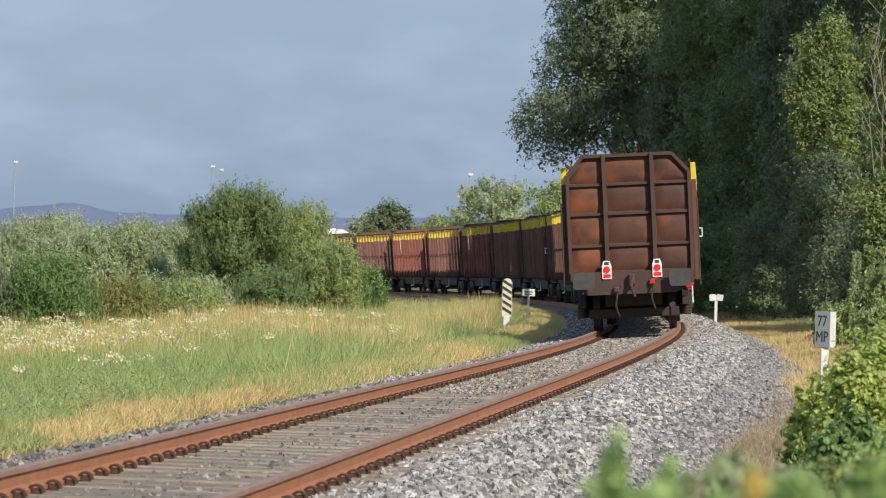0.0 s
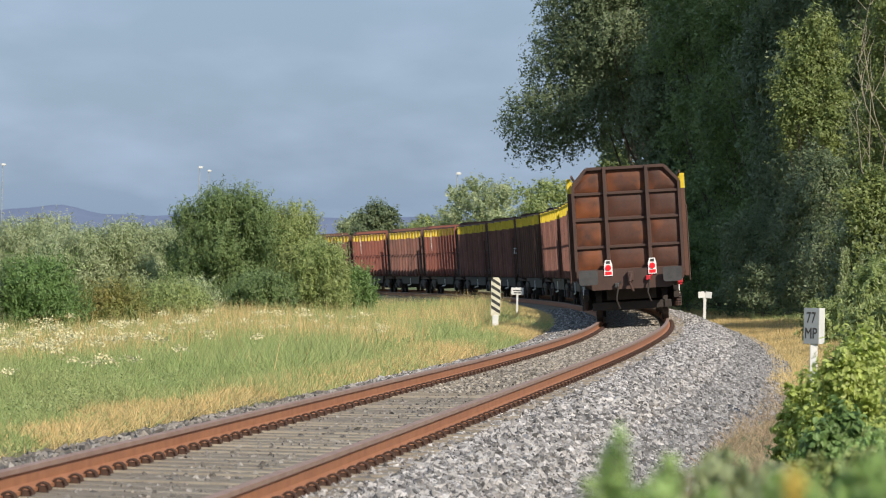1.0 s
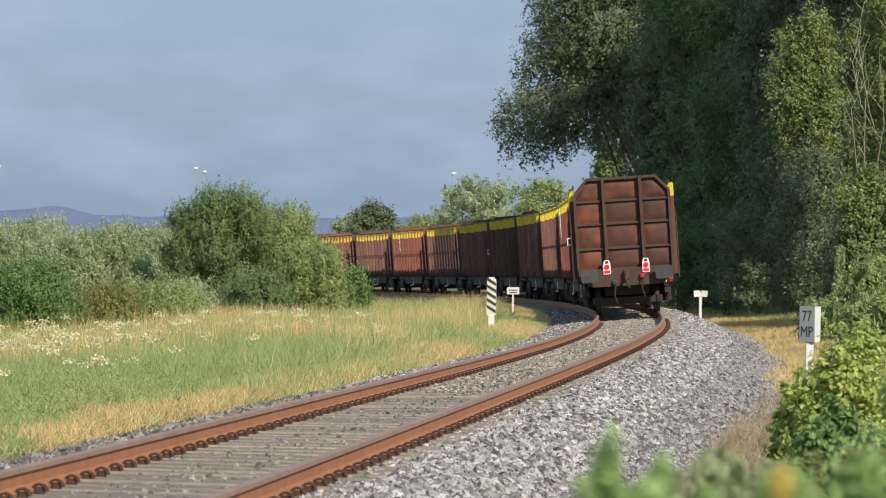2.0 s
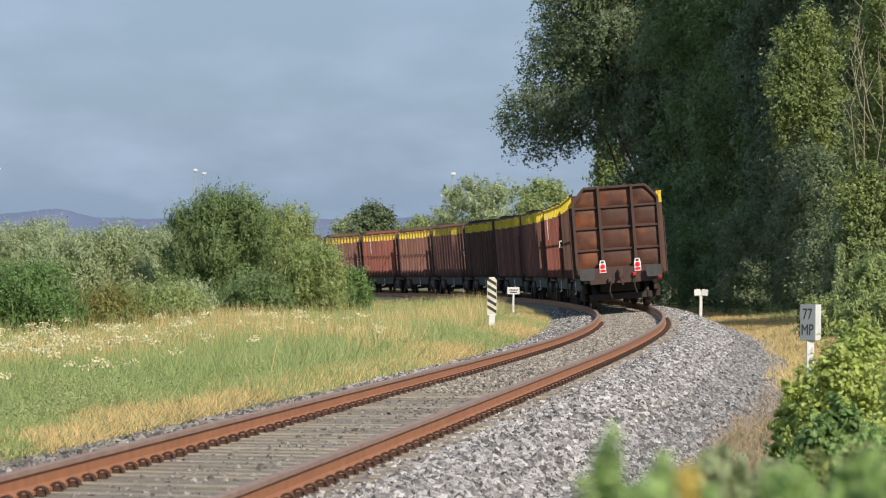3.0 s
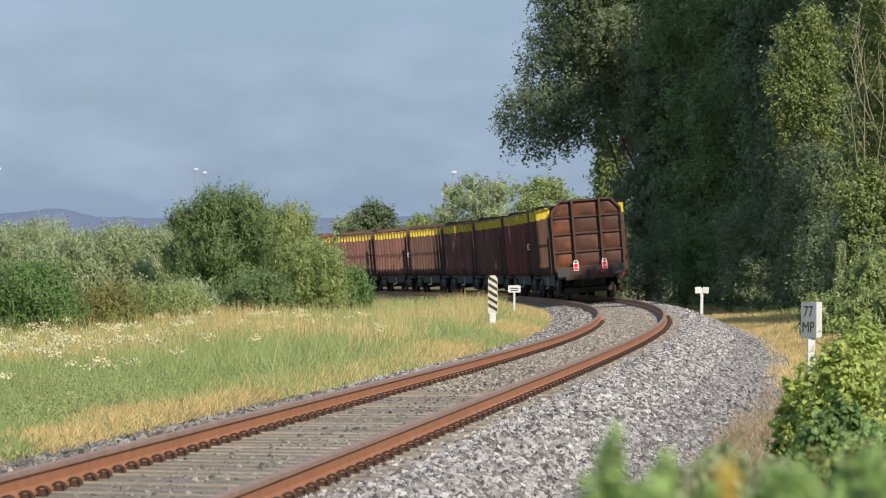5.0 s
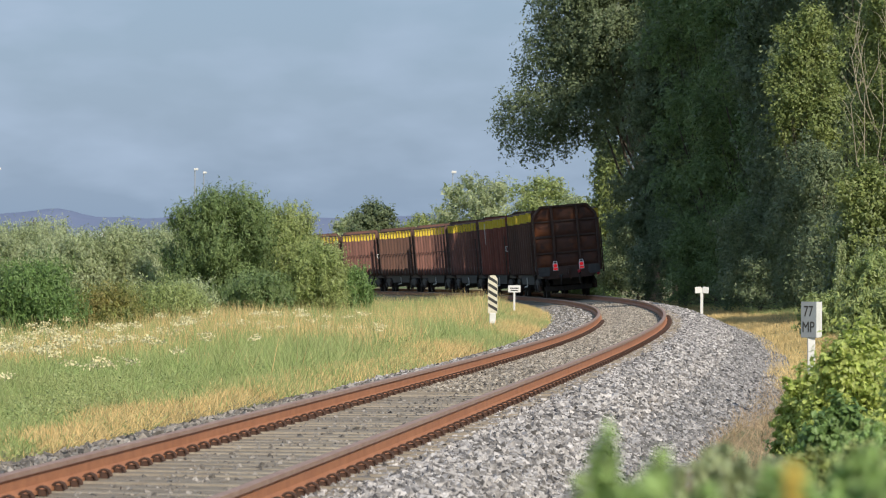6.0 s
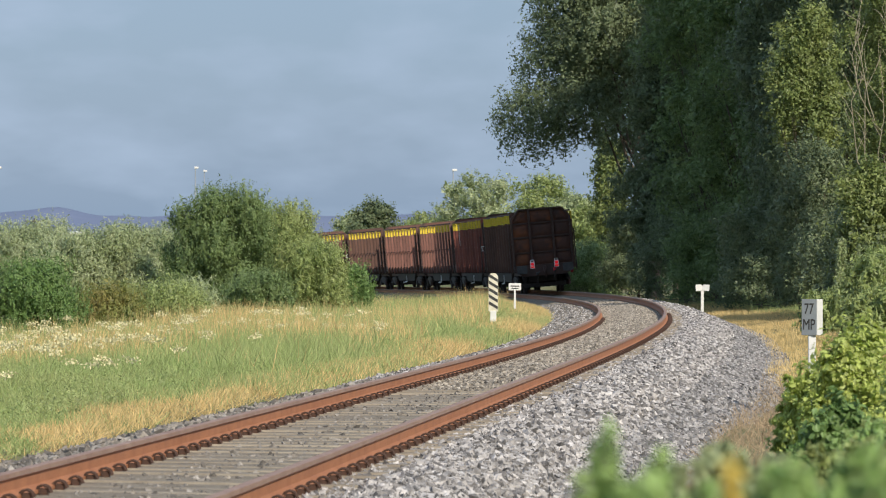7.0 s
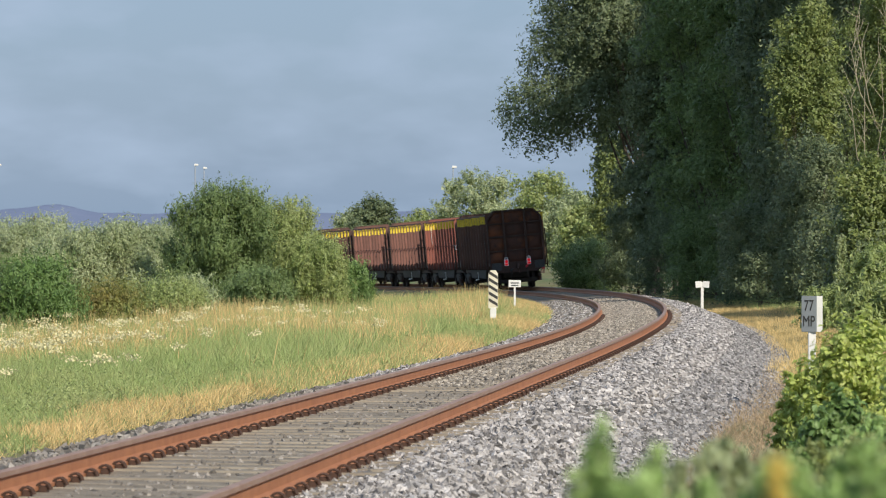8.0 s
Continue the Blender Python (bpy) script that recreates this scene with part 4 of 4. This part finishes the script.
def build_sprigs():
    sprigs("gorse", "fresh green gorse sprigs close by", 0.188, 5.5, 1.272, 0.045, 22, LEAF_SPRIG, 0.010, 0.075)
    sprigs("gorse", "fresh green gorse sprigs close by", 0.252, 5.6, 1.248, 0.05, 26, LEAF_SPRIG, 0.010, 0.08)
    sprigs("gorse", "low green gorse sprigs close by", 0.32, 5.8, 1.195, 0.07, 26, LEAF_SPRIG, 0.010, 0.08)
    sprigs("gorse", "yellowing weed tops close by", 0.325, 4.9, 1.262, 0.02, 10, LEAF_YELLOW, 0.010, 0.05)
    sprigs("gorse", "green gorse sprigs on the bank", 0.47, 6.6, 1.19, 0.09, 30, LEAF_SPRIG, 0.012, 0.09)
    sprigs("gorse", "green gorse sprigs on the bank", 0.60, 7.0, 1.20, 0.10, 30, LEAF_SPRIG, 0.012, 0.09)
    sprigs("gorse", "low green gorse sprigs close by", 0.226, 5.2, 1.228, 0.08, 34, LEAF_SPRIG, 0.010, 0.09)
    sprigs("gorse", "low green gorse sprigs close by", 0.40, 5.6, 1.195, 0.08, 34, LEAF_SPRIG, 0.010, 0.09)
    sprigs("gorse", "low green gorse sprigs close by", 0.52, 5.9, 1.205, 0.08, 34, LEAF_SPRIG, 0.010, 0.09)
    for x, y, topz, mat in ((2.25, 25.0, 0.60, LEAF_SPRIG), (2.05, 22.0, 0.66, LEAF_SPRIG), (1.75, 20.0, 0.70, LEAF_OLIVE), (2.75, 29.0, 0.50, LEAF_OLIVE), (1.95, 18.0, 0.80, LEAF_SPRIG)):
        sprigs("weeds", "fine bright green weeds on the bank", x, y, topz, 0.26, 34, mat, 0.02, 0.12)
    sprigs("sapling", "pale green sapling against the dark trees", at(0.90, 128), 128, 1.85, 0.5, 8, LEAF_GREY, 0.045, 0.2)
    sprigs("gorse", "pale green weeds on the bank", 0.545, 9.4, 1.11, 0.12, 30, LEAF_GREY, 0.014, 0.07)
    sprigs("gorse", "pale green weeds on the bank", 0.88, 12.5, 0.95, 0.14, 24, LEAF_GREY, 0.014, 0.07)


build_trees()
build_left_scrub()
build_foreground()
build_sprigs()


# ---- grass ----
def blades(x, y, height, width, mat, name, label, lean=0.35):
    n = len(x)
    z = land(x, y) - 0.02
    a = RNG.uniform(0, math.tau, n)
    h = height * RNG.uniform(0.55, 1.2, n)
    w = width * RNG.uniform(0.7, 1.3, n)
    side = np.stack([np.cos(a), np.sin(a) * 0.4, 0 * a], -1) * w[:, None] * 0.5
    tilt = RNG.normal(size=(n, 2)) * lean
    base = np.stack([x, y, z], -1)
    tip = base + np.stack([tilt[:, 0] * h, tilt[:, 1] * h, h * (1 - 0.25 * np.minimum(1, (tilt ** 2).sum(1)))], -1)
    v = np.stack([base - side, base + side, tip], 1).reshape(-1, 3)
    f = np.arange(n * 3).reshape(-1, 3)
    ob = new(name, fast_mesh(name, v, f, [mat]))
    return tagged(ob, label, "grass", kind="stuff")


def strip(n, o0, o1, s0, s1, power=1.25):
    """Random places beside the line, denser near the camera."""
    u = RNG.random(n)
    s = s0 + (s1 - s0) * u ** power
    o = RNG.uniform(o0, o1, n)
    p = beside(s, o)
    return p[:, 0], p[:, 1], s, o


def patchy(x, y, level, scale=0.45):
    w = np.sin(x * scale * 2.1 + 1.7 * np.sin(y * scale * 0.23)) + np.sin(y * scale * 0.37 + 2.0 * np.sin(x * scale * 1.3)) + 0.8 * np.sin((x * 1.7 + y * 0.5) * scale)
    return w + RNG.normal(size=len(x)) * 1.1 > level


def build_grass():
    x, y, s, o = strip(330000, -16, -2.6, 6, 160, 1.6)
    edge = -3.0 - 0.55 * np.sin(s * 0.33 + 1.2 * np.sin(s * 0.11)) - 0.3 * np.sin(s * 0.9) + 0.5 * np.clip((s - 42) / 16, 0, 1)
    keep = (o < edge) | (RNG.random(len(o)) < 0.12)
    x, y, o = x[keep], y[keep], o[keep]
    blades(x, y, 0.16 + 0.20 * np.clip((-2.8 - o) / 2.5, 0, 1), 0.016, GRASS, "meadow_grass", "long green meadow grass", lean=0.75)
    x, y, s, o = strip(70000, -4.4, -2.5, 6, 170, 1.6)
    edge = -3.0 - 0.55 * np.sin(s * 0.33 + 1.2 * np.sin(s * 0.11)) - 0.3 * np.sin(s * 0.9) + 0.5 * np.clip((s - 42) / 16, 0, 1)
    k = (o > edge - 0.15) | (RNG.random(len(o)) < 0.10)
    blades(x[k], y[k], 0.16, 0.014, DRY, "dry_grass", "straw coloured dry grass beside the ballast", lean=0.75)
    x, y, s, o = strip(30000, -3.5, -2.2, 30, 175)
    k = patchy(x, y, 0.4 - 1.2 * np.clip((s - 75) / 20, 0, 1))
    blades(x[k], y[k], 0.2, 0.018, DRY, "dry_grass", "straw coloured dry grass at the edge of the ballast", lean=0.6)
    blades(x[~k], y[~k], 0.2, 0.018, GRASS, "meadow_grass", "green grass at the edge of the ballast", lean=0.6)
    x, y, s, o = strip(90000, -18, -3.6, 40, 165)
    k = patchy(x, y, 1.6 - 1.5 * np.clip((s - 44 + 9 * np.sin(o * 1.1)) / 40, 0, 1) * (1 - 0.75 * np.clip((s - 84) / 30, 0, 1)))
    blades(x[k], y[k], 0.68, 0.016, DRY, "dry_grass", "tall straw coloured grass stalks in the meadow", lean=0.34)
    x, y, s, o = strip(60000, -18, -3.6, 40, 165)
    blades(x, y, 0.55, 0.016, GRASS, "meadow_grass", "tall pale green meadow grass", lean=0.55)
    # the path of dry grass at the foot of the bank
    x, y, s, o = strip(70000, 3.0, 6.4, 10, 190)
    k = s > 52 + 8 * np.sin(o * 3.0)
    blades(x[k], y[k], 0.20, 0.018, DRY, "dry_grass", "straw coloured dry grass along the path", lean=0.6)
    k = ~k & (RNG.random(len(x)) < 0.8)
    blades(x[k], y[k], 0.22, 0.012, WITHERED, "withered_weeds", "withered brown weeds at the foot of the ballast", lean=0.9)
    x, y, s, o = strip(26000, 5.4, 9.0, 14, 190)
    blades(x, y, 0.34, 0.016, GRASS, "bank_grass", "green grass at the edge of the path", lean=0.5)
    # broad leaved weeds among the grass
    x, y, s, o = strip(1300, -9, -3.4, 8, 85, 1.5)
    k = patchy(x, y, 0.4)
    cen = np.stack([x, y, land(x, y) + 0.16], -1)[k]
    pts = np.repeat(cen, 26, 0) + RNG.normal(size=(len(cen) * 26, 3)) * [0.10, 0.14, 0.07]
    v, f = leaves(pts, 0.02, long=1.8, folded=False)
    tagged(new("meadow_weeds", fast_mesh("meadow_weeds", v, f, [LEAF_OLIVE])), "broad leaved green weeds among the grass", "weeds", kind="stuff")
    # flower heads
    x, y, s, o = strip(1900, -14, -3.8, 26, 104, 1.15)
    k = patchy(x, y, 1.1 + 2.0 * np.clip((s - 52) / 40, 0, 1))
    x, y = x[k], y[k]
    z = land(x, y) + RNG.uniform(0.35, 0.75, len(x))
    cen = np.stack([x, y, z], -1)
    pts = np.repeat(cen, 44, 0) + RNG.normal(size=(len(x) * 44, 3)) * [0.06, 0.08, 0.022]
    v, f = leaves(pts, 0.028, long=1.2, folded=False)
    tagged(new("meadow_flowers", fast_mesh("meadow_flowers", v, f, [PETAL])), "cream meadowsweet flower heads among the grass", "flowers", kind="stuff")


build_grass()

# ---- posts and signs ----
def ground_at(x, y):
    return float(land(x, y))


def build_striped_post():
    x, y = 1.22, 118.0
    z = ground_at(x, y)
    post = tagged(new("marker_post"), "cream concrete marker post with black diagonal stripes", "marker post")
    post.location = (x, y, z)
    bm = bmesh.new()
    prism(bm, [(-0.115, 0.36), (0.115, 0.36), (0.115, 1.20), (0.06, 1.28), (-0.06, 1.28), (-0.115, 1.20)], -0.03, 0.03)
    board = part("board", bm, CREAM, post)
    for k in range(5):
        z0 = 0.40 + k * 0.165
        bm = bmesh.new()
        prism(bm, [(-0.108, z0 + 0.13), (-0.108, z0 + 0.21), (0.108, z0 + 0.08), (0.108, z0)], -0.034, -0.028)
        part("stripe", bm, BLACK, board, "black diagonal stripe")
    bm = bmesh.new()
    box(bm, -0.075, 0.075, -0.05, 0.05, -0.3, 0.37, 0.01)
    part("foot", bm, WHITE, post, "flaking white foot")


def build_small_sign():
    x, y = 2.2, 149.0
    sign = tagged(new("lineside_sign"), "small white rectangular sign on a white post", "sign")
    sign.location = (x, y, ground_at(x, y))
    bm = bmesh.new()
    box(bm, -0.19, 0.19, -0.02, 0.02, 0.70, 0.92, 0.006)
    plate = part("plate", bm, WHITE, sign)
    for z0, w in ((0.83, 0.13), (0.76, 0.11)):
        bm = bmesh.new()
        box(bm, -w, w, -0.025, -0.018, z0 - 0.016, z0 + 0.016)
        part("text_bar", bm, BLACK, plate, "dark line of lettering")
    bm = bmesh.new()
    box(bm, -0.03, 0.03, -0.018, 0.03, -0.3, 0.72, 0.006)
    part("post", bm, WHITE, sign)


def build_tee_sign():
    x, y = 8.95, 168.0
    sign = tagged(new("gradient_post"), "white T shaped gradient post beside the line", "gradient post")
    sign.location = (x, y, ground_at(x, y))
    bm = bmesh.new()
    box(bm, -0.05, 0.05, -0.04, 0.04, -0.3, 1.18, 0.008)
    part("post", bm, WHITE, sign)
    for d in (-1, 1):
        bm = bmesh.new()
        box(bm, -0.11, 0.11, -0.02, 0.02, -0.11, 0.11, 0.006, pose(d * 0.13, -0.06, 1.10, 0, d * 4, d * -12))
        part("arm", bm, WHITE, sign)


def build_milepost():
    x, y = 4.93, 65.0
    z = ground_at(x, y)
    mp = tagged(new("milepost"), "grey and white milepost reading 77 MP", "milepost")
    mp.location = (x, y, z)
    zb = 0.35 - z
    bm = bmesh.new()
    box(bm, -0.05, 0.05, -0.03, 0.05, -0.3, zb + 0.2, 0.008)
    part("post", bm, WHITE, mp)
    # The lettered face takes a darker grey for the shade on it.
    bm = bmesh.new()
    box(bm, -0.105, 0.105, -0.012, 0.012, zb, zb + 0.48, 0.004, pose(-0.04, -0.03, 0, 0, 0, -22))
    face = part("plate", bm, SIGN_GREY, mp, "plate with black characters, greyed for shade")
    bm = bmesh.new()
    box(bm, -0.075, 0.075, -0.012, 0.012, zb, zb + 0.48, 0.004, pose(0.097, -0.005, 0, 0, 0, 58))
    part("plate", bm, WHITE, mp, "white side plate")
    for text, h, zz in (("77", 0.145, zb + 0.285), ("MP", 0.145, zb + 0.075)):
        cu = bpy.data.curves.new("characters", "FONT")
        cu.body, cu.size, cu.align_x, cu.extrude = text, h * 1.42, "CENTER", 0.002
        cu.materials.append(BLACK)
        tmp = new("characters", cu)
        dg = bpy.context.evaluated_depsgraph_get()
        me = bpy.data.meshes.new_from_object(tmp.evaluated_get(dg))
        bpy.data.objects.remove(tmp)
        ob = new("characters", me)
        ob.parent = face
        ob.matrix_local = pose(-0.04, -0.03, 0, 0, 0, -22) @ pose(0, -0.016, zz, 90, 0, 0) @ Matrix.Diagonal((0.66, 1, 1, 1))
        tagged(ob, "black painted characters")


def build_street_lamp(bearing, depth, top):
    x = at(bearing, depth)
    z = ground_at(x, depth)
    lamp = tagged(new("street_lamp"), "tall slender grey street lamp far beyond the trees", "street lamp", "distant street lamps")
    lamp.location = (x, depth, z)
    bm = bmesh.new()
    rod(bm, (0, 0, 0), (0, 0, top - z), 0.09, 0.06, 8)
    part("pole", bm, GALVANISED, lamp)
    bm = bmesh.new()
    box(bm, -0.15, 0.45, -0.3, 0.3, top - z - 0.05, top - z + 0.25, 0.06)
    part("lantern", bm, WHITE, lamp, "pale lantern head")


def build_far():
    bm = bmesh.new()
    n = 120
    lo, hi = [], []
    for k in range(n + 1):
        x = -600 + 1200 * k / n
        b = x / (3600 * math.tan(radians(5.2)))
        h = 27 + 5.0 * math.exp(-((b + 0.93) / 0.10) ** 2) + 4.0 * math.exp(-((b + 0.02) / 0.12) ** 2) + 1.2 * math.sin(k * 0.5) + 0.8 * math.sin(k * 1.3)
        lo.append(bm.verts.new((x, 3600, -6)))
        hi.append((bm.verts.new((x, 3660, h * 0.85)), bm.verts.new((x, 3800, h))))
    for k in range(n):
        bm.faces.new((lo[k], lo[k + 1], hi[k + 1][0], hi[k][0]))
        bm.faces.new((hi[k][0], hi[k + 1][0], hi[k + 1][1], hi[k][1]))
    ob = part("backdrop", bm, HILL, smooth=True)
    tagged(ob, "hills on the horizon, tinted blue for haze", "hills", kind="structure")
    for b, d, h in ((-1.005, 700, 12.9), (-0.560, 700, 13.0), (-0.540, 760, 13.5), (0.022, 620, 11.5)):
        build_street_lamp(b, d, h)


def build_utility_pole():
    x, y = at(-0.923, 600), 600
    z = ground_at(x, y)
    pole = tagged(new("utility_pole"), "distant wooden utility pole with a crossarm", "utility pole")
    pole.location = (x, y, z)
    bm = bmesh.new()
    rod(bm, (0, 0, 0), (0, 0, 5.1 - z), 0.14, 0.10, 8)
    part("pole", bm, BARK, pole)
    bm = bmesh.new()
    box(bm, -1.1, 1.1, -0.06, 0.06, 4.7 - z, 4.85 - z)
    part("crossarm", bm, BARK, pole)


build_utility_pole()
build_striped_post()
build_small_sign()
build_tee_sign()
build_milepost()
build_far()


# ---- pieces of the track: sleepers, clips, stones ----
def build_sleepers():
    bm = bmesh.new()
    prof = [(-0.125, -0.36), (0.125, -0.36), (0.105, -0.195), (0.085, -0.175), (-0.085, -0.175), (-0.105, -0.195)]
    a = [bm.verts.new((-1.30, y, z)) for y, z in prof]
    b = [bm.verts.new((1.30, y, z)) for y, z in prof]
    bm.faces.new(a), bm.faces.new(b[::-1])
    for i in range(len(a)):
        j = (i + 1) % len(a)
        bm.faces.new((a[i], b[i], b[j], a[j]))
    bmesh.ops.recalc_face_normals(bm, faces=bm.faces)
    me = bpy.data.meshes.new("sleeper")
    bm.to_mesh(me)
    bm.free()
    me.materials.append(CONCRETE)
    bm = bmesh.new()     # sprung clip arching over its cast shoulder
    box(bm, -0.036, 0.034, -0.026, 0.026, -0.185, -0.134)
    for q in (-0.032, 0.032):
        arch = [(-0.058, q, -0.142), (-0.036, q, -0.118), (0.0, q, -0.110), (0.036, q, -0.126), (0.056, q, -0.168)]
        for a0, a1 in zip(arch, arch[1:]):
            rod(bm, a0, a1, 0.0115, n=5)
    rod(bm, (-0.058, -0.044, -0.142), (-0.058, 0.044, -0.142), 0.012, n=5)
    bmesh.ops.recalc_face_normals(bm, faces=bm.faces)
    clip = bpy.data.meshes.new("rail_clip")
    bm.to_mesh(clip)
    bm.free()
    clip.materials.append(RUST_DARK)
    cv = np.array([v.co for v in clip.vertices])
    clip.calc_loop_triangles()
    ct = np.array([t.vertices for t in clip.loop_triangles])
    rest_v, rest_f, base = [], [], 0
    made = 0
    for k in range(300):
        s = -6.0 + 0.65 * k
        m = wagon_like(s)
        ob = new("sleeper", me)
        ob.parent = TRACK
        ob.matrix_local = m @ pose(0, random.uniform(-0.01, 0.01), random.uniform(-0.012, 0.004), 0, 0, random.uniform(-0.4, 0.4))
        for c, d in ((-GAUGE / 2, -1), (-GAUGE / 2, 1), (GAUGE / 2, -1), (GAUGE / 2, 1)):
            mm = m @ Matrix.Translation((c + d * 0.108, 0, -0.028)) @ (pose(0, 0, 0) if d > 0 else pose(0, 0, 0, 0, 0, 180)) @ Matrix.Diagonal((0.84, 0.9, 0.84, 1))
            if d > 0 and made < 300 and k > 4 and s < 96:
                made += 1
                cl = new("rail_clip", clip)
                cl.parent = TRACK
                cl.matrix_local = mm
            elif s < 75:
                r = np.array(mm)
                rest_v.append(cv @ r[:3, :3].T + r[:3, 3])
                rest_f.append(ct + base)
                base += len(cv)
    ob = new("rail_clips", fast_mesh("rail_clips", np.concatenate(rest_v), np.concatenate(rest_f), [RUST_DARK]))
    ob.parent = TRACK
    tagged(ob, "rusty sprung rail clips", kind="stuff")


def wagon_like(s):
    x, y, z, a, sl = line(s)
    return pose(float(x), float(y), float(z), 0, 0, -math.degrees(float(a))) @ pose(0, 0, 0, 0, -math.degrees(math.atan(float(sl))), 0)


def stones(n, o0, o1, s0, s1, size, name, label, up, power=1.6, mat=None):
    s = s0 + (s1 - s0) * RNG.random(n) ** power
    o = RNG.uniform(o0, o1, n)
    u = np.interp(o, [-2.75, -2.15, -1.6, -0.95, 0.0, 0.95, 1.55, 1.95, 3.1, 3.7], [-0.62, -0.30, -0.21, -0.205, -0.186, -0.205, -0.19, -0.28, -0.78, -0.86]) + up
    c = beside(s, o, u)
    base = np.array([(-1, -1, -0.7), (1, -1, -0.7), (1, 1, -0.7), (-1, 1, -0.7), (-0.75, -0.75, 0.7), (0.75, -0.75, 0.7), (0.75, 0.75, 0.7), (-0.75, 0.75, 0.7)]) * 0.5
    f0 = np.array([(0, 1, 5, 4), (1, 2, 6, 5), (2, 3, 7, 6), (3, 0, 4, 7), (4, 5, 6, 7), (3, 2, 1, 0)])
    v = base[None] + RNG.normal(size=(n, 8, 3)) * 0.13
    v = v * (size * RNG.uniform(0.55, 1.4, (n, 1, 1))) * RNG.uniform(0.7, 1.25, (n, 1, 3))
    q = RNG.normal(size=(n, 4))
    q /= np.linalg.norm(q, axis=1)[:, None]
    w, x, y, z = q.T
    rot = np.stack([1 - 2 * (y * y + z * z), 2 * (x * y - z * w), 2 * (x * z + y * w), 2 * (x * y + z * w), 1 - 2 * (x * x + z * z), 2 * (y * z - x * w), 2 * (x * z - y * w), 2 * (y * z + x * w), 1 - 2 * (x * x + y * y)], -1).reshape(n, 3, 3)
    v = np.einsum("nij,nkj->nki", rot, v) + c[:, None]
    f = (np.arange(n)[:, None, None] * 8 + f0[None]).reshape(-1, 4)
    ob = new(name, fast_mesh(name, v.reshape(-1, 3), f, [mat or STONE]))
    return tagged(ob, label, "ballast stones", kind="stuff")


def build_stones():
    stones(56000, 1.25, 3.35, 2, 150, 0.052, "ballast_stones", "grey and white broken ballast stones on the shoulder", 0.0)
    stones(17000, -2.85, -1.0, -3, 150, 0.058, "ballast_stones", "grimy grey ballast stones beside the rail", 0.01, mat=GRIMY)
    stones(15000, -0.74, 0.74, 27, 150, 0.036, "ballast_stones", "dusty fine ballast stones between the rails", 0.008, 0.95, DUSTY)
    stones(9000, -2.85, -1.0, 34, 150, 0.058, "ballast_stones", "pale grey ballast stones beside the rail", 0.014)
    stones(20000, 2.35, 3.4, 2, 120, 0.05, "ballast_stones", "dull grey ballast stones at the foot of the shoulder", 0.02, mat=FOOT_STONE)
    stones(5000, 0.95, 1.4, 2, 150, 0.04, "ballast_stones", "small dusty stones beside the rail", 0.0)
    stones(3400, -0.74, 0.74, -3, 48, 0.034, "ballast_stones", "loose grimy stones on the sleepers", -0.004, 1.0, GRIMY)


build_sleepers()
build_stones()
motions()
